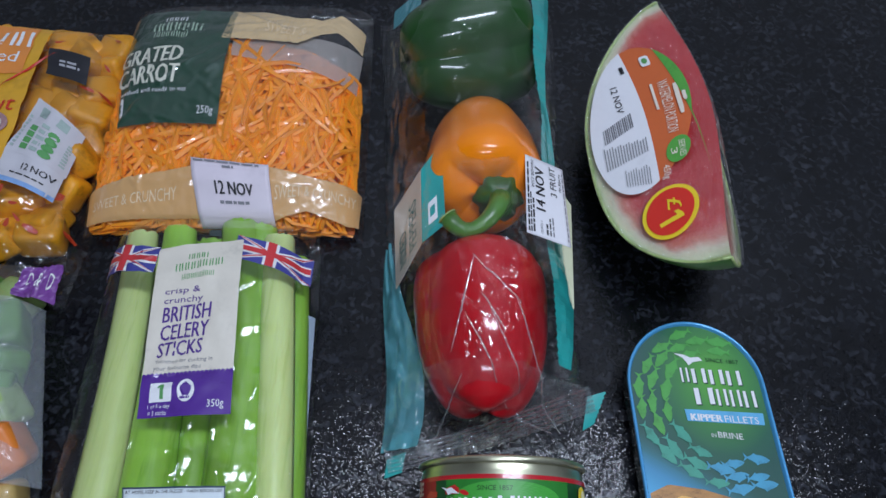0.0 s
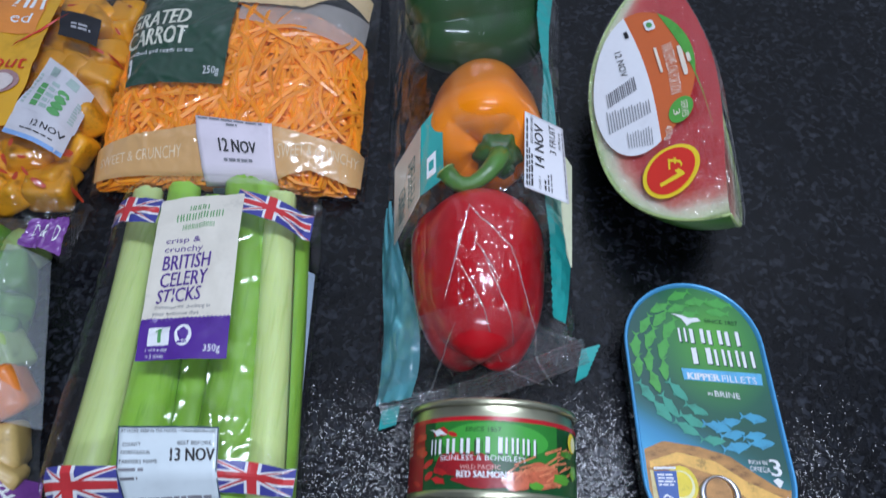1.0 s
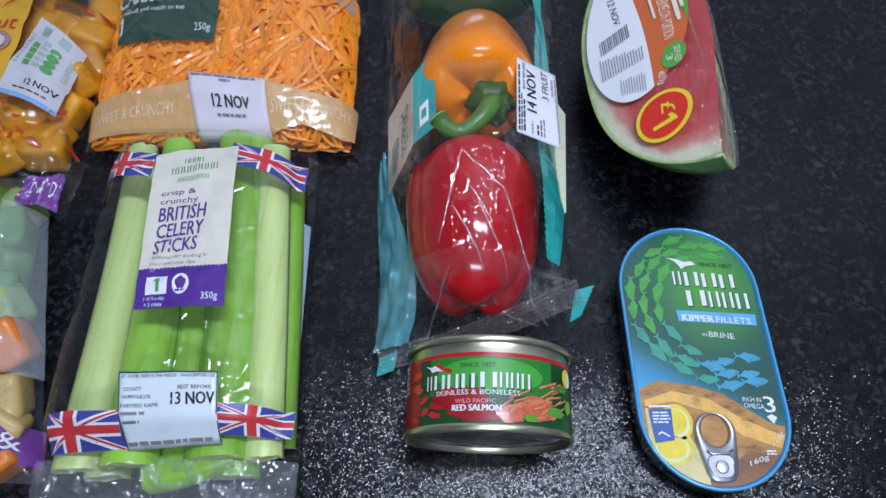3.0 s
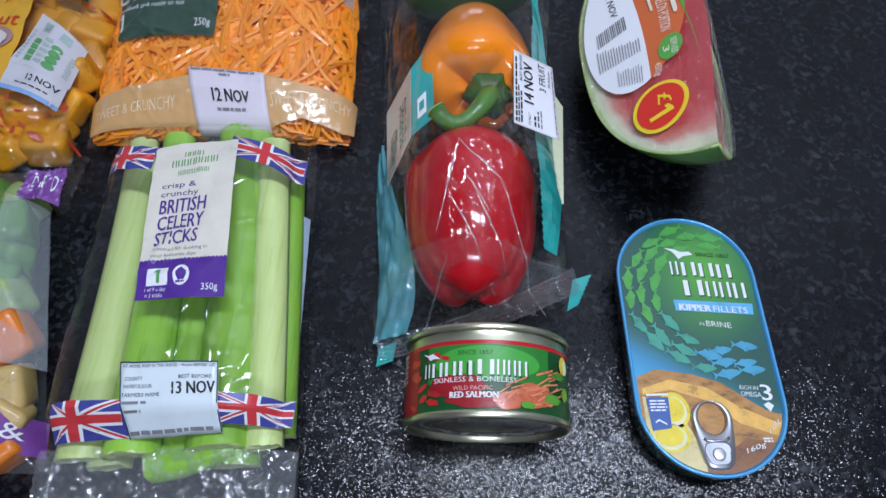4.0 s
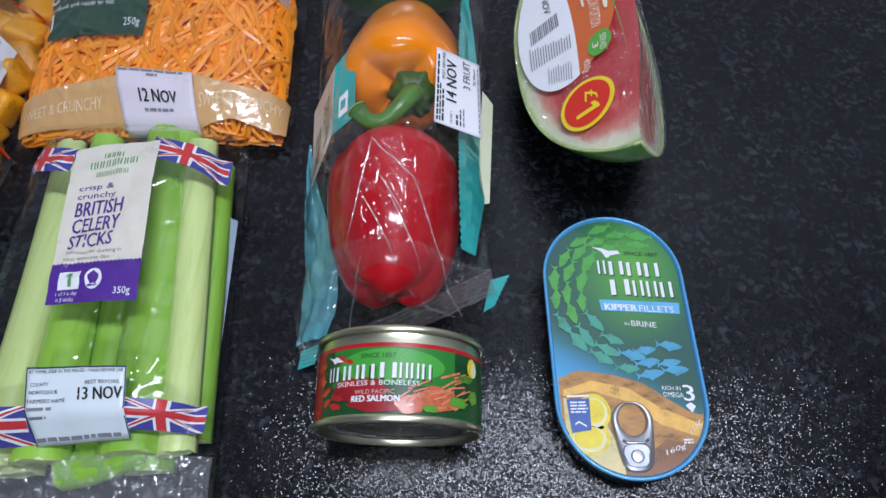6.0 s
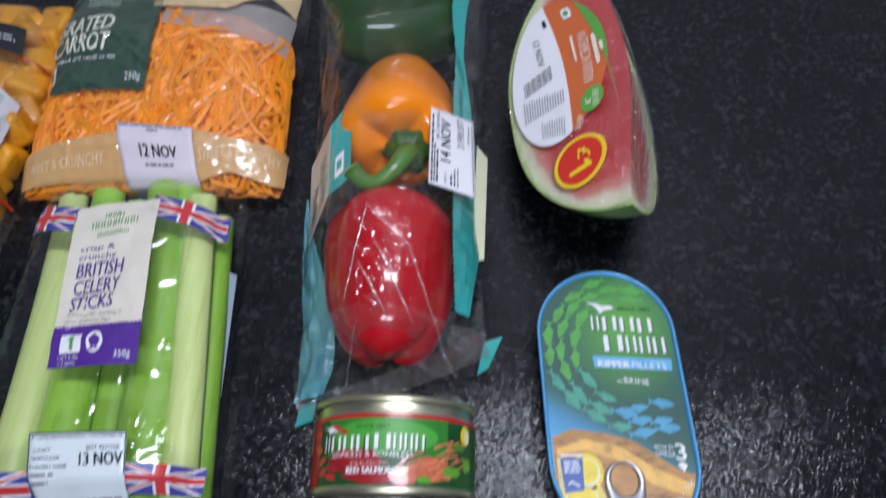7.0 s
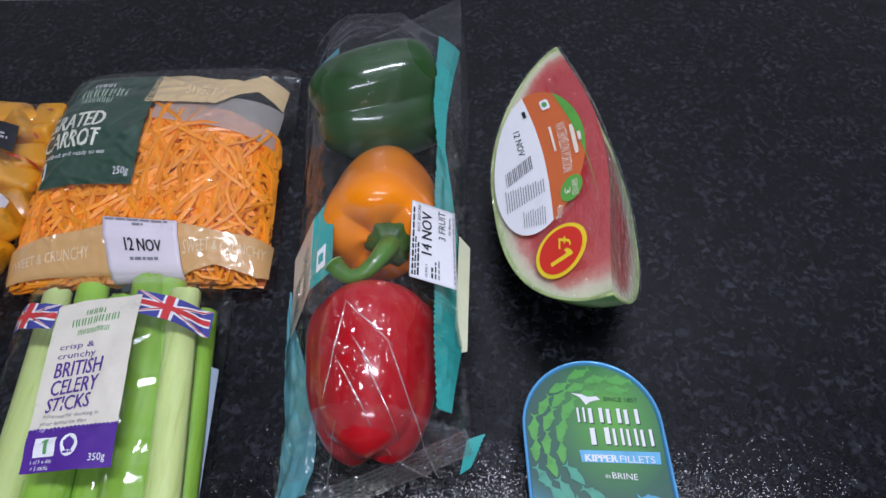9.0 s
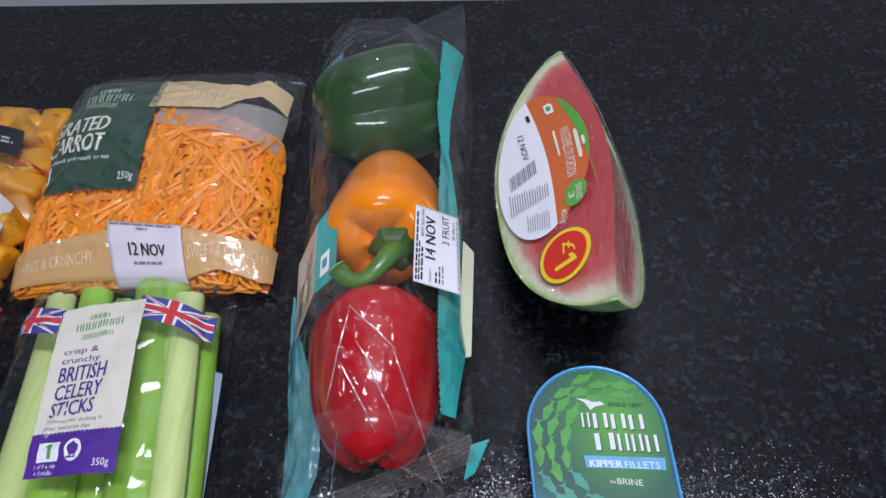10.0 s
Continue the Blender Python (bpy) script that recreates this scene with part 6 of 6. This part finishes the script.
onion = sq(((-0.312, 0.290), (-0.274, 0.290), (-0.274, 0.320), (-0.312, 0.320)), 0.0024)
part("onion_print", blob(onion, 0.45, 0.5, 0.34, 0.36, 20, -25), mat("onion_print_edge", (0.38, 0.22, 0.22), 0.4), print_panel)
part("onion_print", blob(sq(((-0.312, 0.290), (-0.274, 0.290), (-0.274, 0.320), (-0.312, 0.320)), 0.0028), 0.45, 0.48, 0.26, 0.26, 20, -25), mat("onion_print_pale", (0.66, 0.58, 0.55), 0.4), print_panel)
part("bowl_print", blob(sq(((-0.34, 0.235), (-0.28, 0.235), (-0.28, 0.295), (-0.34, 0.295)), 0.0022), 0.55, 0.5, 0.34, 0.42, 24), mat("bowl_print_cream", (0.74, 0.62, 0.48), 0.4), print_panel)
part("chilli_print", strip_quad(sq(((-0.30, 0.335), (-0.268, 0.340), (-0.268, 0.378), (-0.30, 0.372)), 0.0022), [(0.0, 0.10), (0.55, 0.55), (0.95, 0.95), (0.35, 0.50)], 6, 2), MATS["red_ink"], print_panel)
black_tag = ((-0.271, 0.353), (-0.243, 0.348), (-0.246, 0.373), (-0.277, 0.379))
tag = part("black_label", grid(sq(black_tag, 0.0022), 8, 8), mat("black_label_print", (0.012, 0.013, 0.018), 0.35, coat=0.4), squash_bag, "small black printed tag", True)
part("fine_print", bars(sq(black_tag, 0.0026), 0.3, 0.8, 0.35, 0.6, 2, 2, 4), mat("dim_ink", (0.4, 0.4, 0.42), 0.5), tag)
info = ((-0.276, 0.285), (-0.238, 0.272), (-0.236, 0.309), (-0.268, 0.330))
tag = part("nutrition_label", grid(sq(info, 0.0024), 10, 12), mat("greyish_white_label", (0.58, 0.57, 0.60), 0.5, vary=0.06, scale=40), squash_bag, "white nutrition and date label", True)
for k in range(4):
    part("green_box", grid(sq(info, 0.0028), 2, 1, 0.20, 0.34, 0.10 + 0.12 * k, 0.20 + 0.12 * k), GREEN_INK, tag)
    part("green_dot", blob(sq(info, 0.0028), 0.66, 0.15 + 0.13 * k, 0.11, 0.07, 12), GREEN_INK, tag)
part("fine_print", join(bars(sq(info, 0.0028), 0.38, 0.54, 0.08, 0.66, 5, 1, 1), bars(sq(info, 0.0028), 0.04, 0.10, 0.05, 0.7, 9, 1, 2), bars(sq(info, 0.0028), 0.88, 0.95, 0.1, 0.6, 8, 1, 3), grid(sq(info, 0.0028), 2, 2, 0.20, 0.38, 0.74, 0.92), grid(sq(info, 0.0028), 2, 2, 0.60, 0.80, 0.74, 0.92)), mat("greenish_grey_ink", (0.36, 0.46, 0.42), 0.5), tag)
when = ((-0.277, 0.262), (-0.240, 0.252), (-0.2385, 0.2725), (-0.276, 0.2855))
tag = part("date_label", grid(sq(when, 0.0022), 10, 6), MATS["greyish_white_label"], squash_bag, "white date label with a blue edge", True)
part("date_text", lettering(sq(when, 0.0026), "12 NOV", 0.40, 0.95, 0.54, 0.76, 0, 0, 0, 0.01), INK, tag)
part("blue_edge", grid(sq(when, 0.0025), 8, 1, 0, 1, 0, 0.16), mat("pale_blue_print", (0.22, 0.38, 0.66), 0.45), tag)
part("fine_print", bars(sq(when, 0.0026), 0.25, 0.85, 0.30, 0.38, 1, 4, 4), INK, tag)
rnd = random.Random(17)
for k in range(18):
    x, y = rnd.uniform(-0.275, -0.233), rnd.choice((rnd.uniform(0.33, 0.41), rnd.uniform(0.226, 0.262)))
    part("chilli_fleck", blob(sq(((x - 0.005, y - 0.005), (x + 0.005, y - 0.005), (x + 0.005, y + 0.005), (x - 0.005, y + 0.005)), -0.0015), 0.5, 0.5, rnd.uniform(0.2, 0.5), rnd.uniform(0.1, 0.2), 8, rnd.uniform(0, 180), 0.3, k), mat("red_fleck", (0.50, 0.05, 0.015), 0.4), squash_dice)

# mixed vegetable bag
def mx(corner, h):
    return quad_sheet(*corner, mixed_z, h)


low_band = ((-0.345, 0.026), (-0.1885, 0.030), (-0.1925, 0.050), (-0.345, 0.046))
band = part("purple_band", grid(mx(low_band, 0.0014), 40, 5), mat("mauve_print", (0.20, 0.06, 0.30), 0.35, vary=0.1, coat=0.4), mixed_bag, "purple printed band with white letters", True)
part("band_text", lettering(mx(low_band, 0.0019), "DICED &", 0.62, 0.965, 0.30, 0.75, 0, 0.02), WHITE_INK, band)
twist = ((-0.247, 0.187, 0.027), (-0.221, 0.183, 0.024), (-0.219, 0.207, 0.030), (-0.240, 0.203, 0.031))


def rumpled(h):
    flat = quad_sheet(*twist, None, h)
    return lambda s, t: flat(s, t) + Vector((0, 0, 0.004 * crinkle(s * 0.03, t * 0.02, 9.1, 0.012)))



band = part("purple_band", slab(rumpled(0.0), 20, 14, 0.0003), MATS["mauve_print"], mixed_bag, "folded purple printed corner")
part("band_text", join(lettering(rumpled(0.0008), "D", 0.76, 0.90, 0.3, 0.75), lettering(rumpled(0.0008), "&", 0.50, 0.64, 0.3, 0.75), lettering(rumpled(0.0008), "D", 0.2, 0.32, 0.4, 0.8)), WHITE_INK, band)
part("film_corner", grid(lambda s, t: Vector((-0.262 + 0.050 * s, 0.192 + 0.036 * t - 0.012 * s + 0.006 * s * t, 0.022 + 0.010 * crinkle(s * 0.05, t * 0.04, 4.4, 0.016) * (0.3 + t))), 18, 14), FILM, mixed_bag, "", True)
part("back_label", grid(lambda s, t: Vector((-0.244 + 0.018 * s + 0.022 * (1 - t) * s + 0.010 * (1 - t), 0.075 + 0.105 * t, 0.040 - 0.020 * s * s + 0.001 * crinkle(s * 0.03, t * 0.1, 6, 0.02))), 8, 26), film_mat("frosted_film", gloss=0.9, haze=0.22, rough=0.15, haze_color=(0.62, 0.68, 0.74)), mixed_bag, "frosted side of the bag with faint print", True)
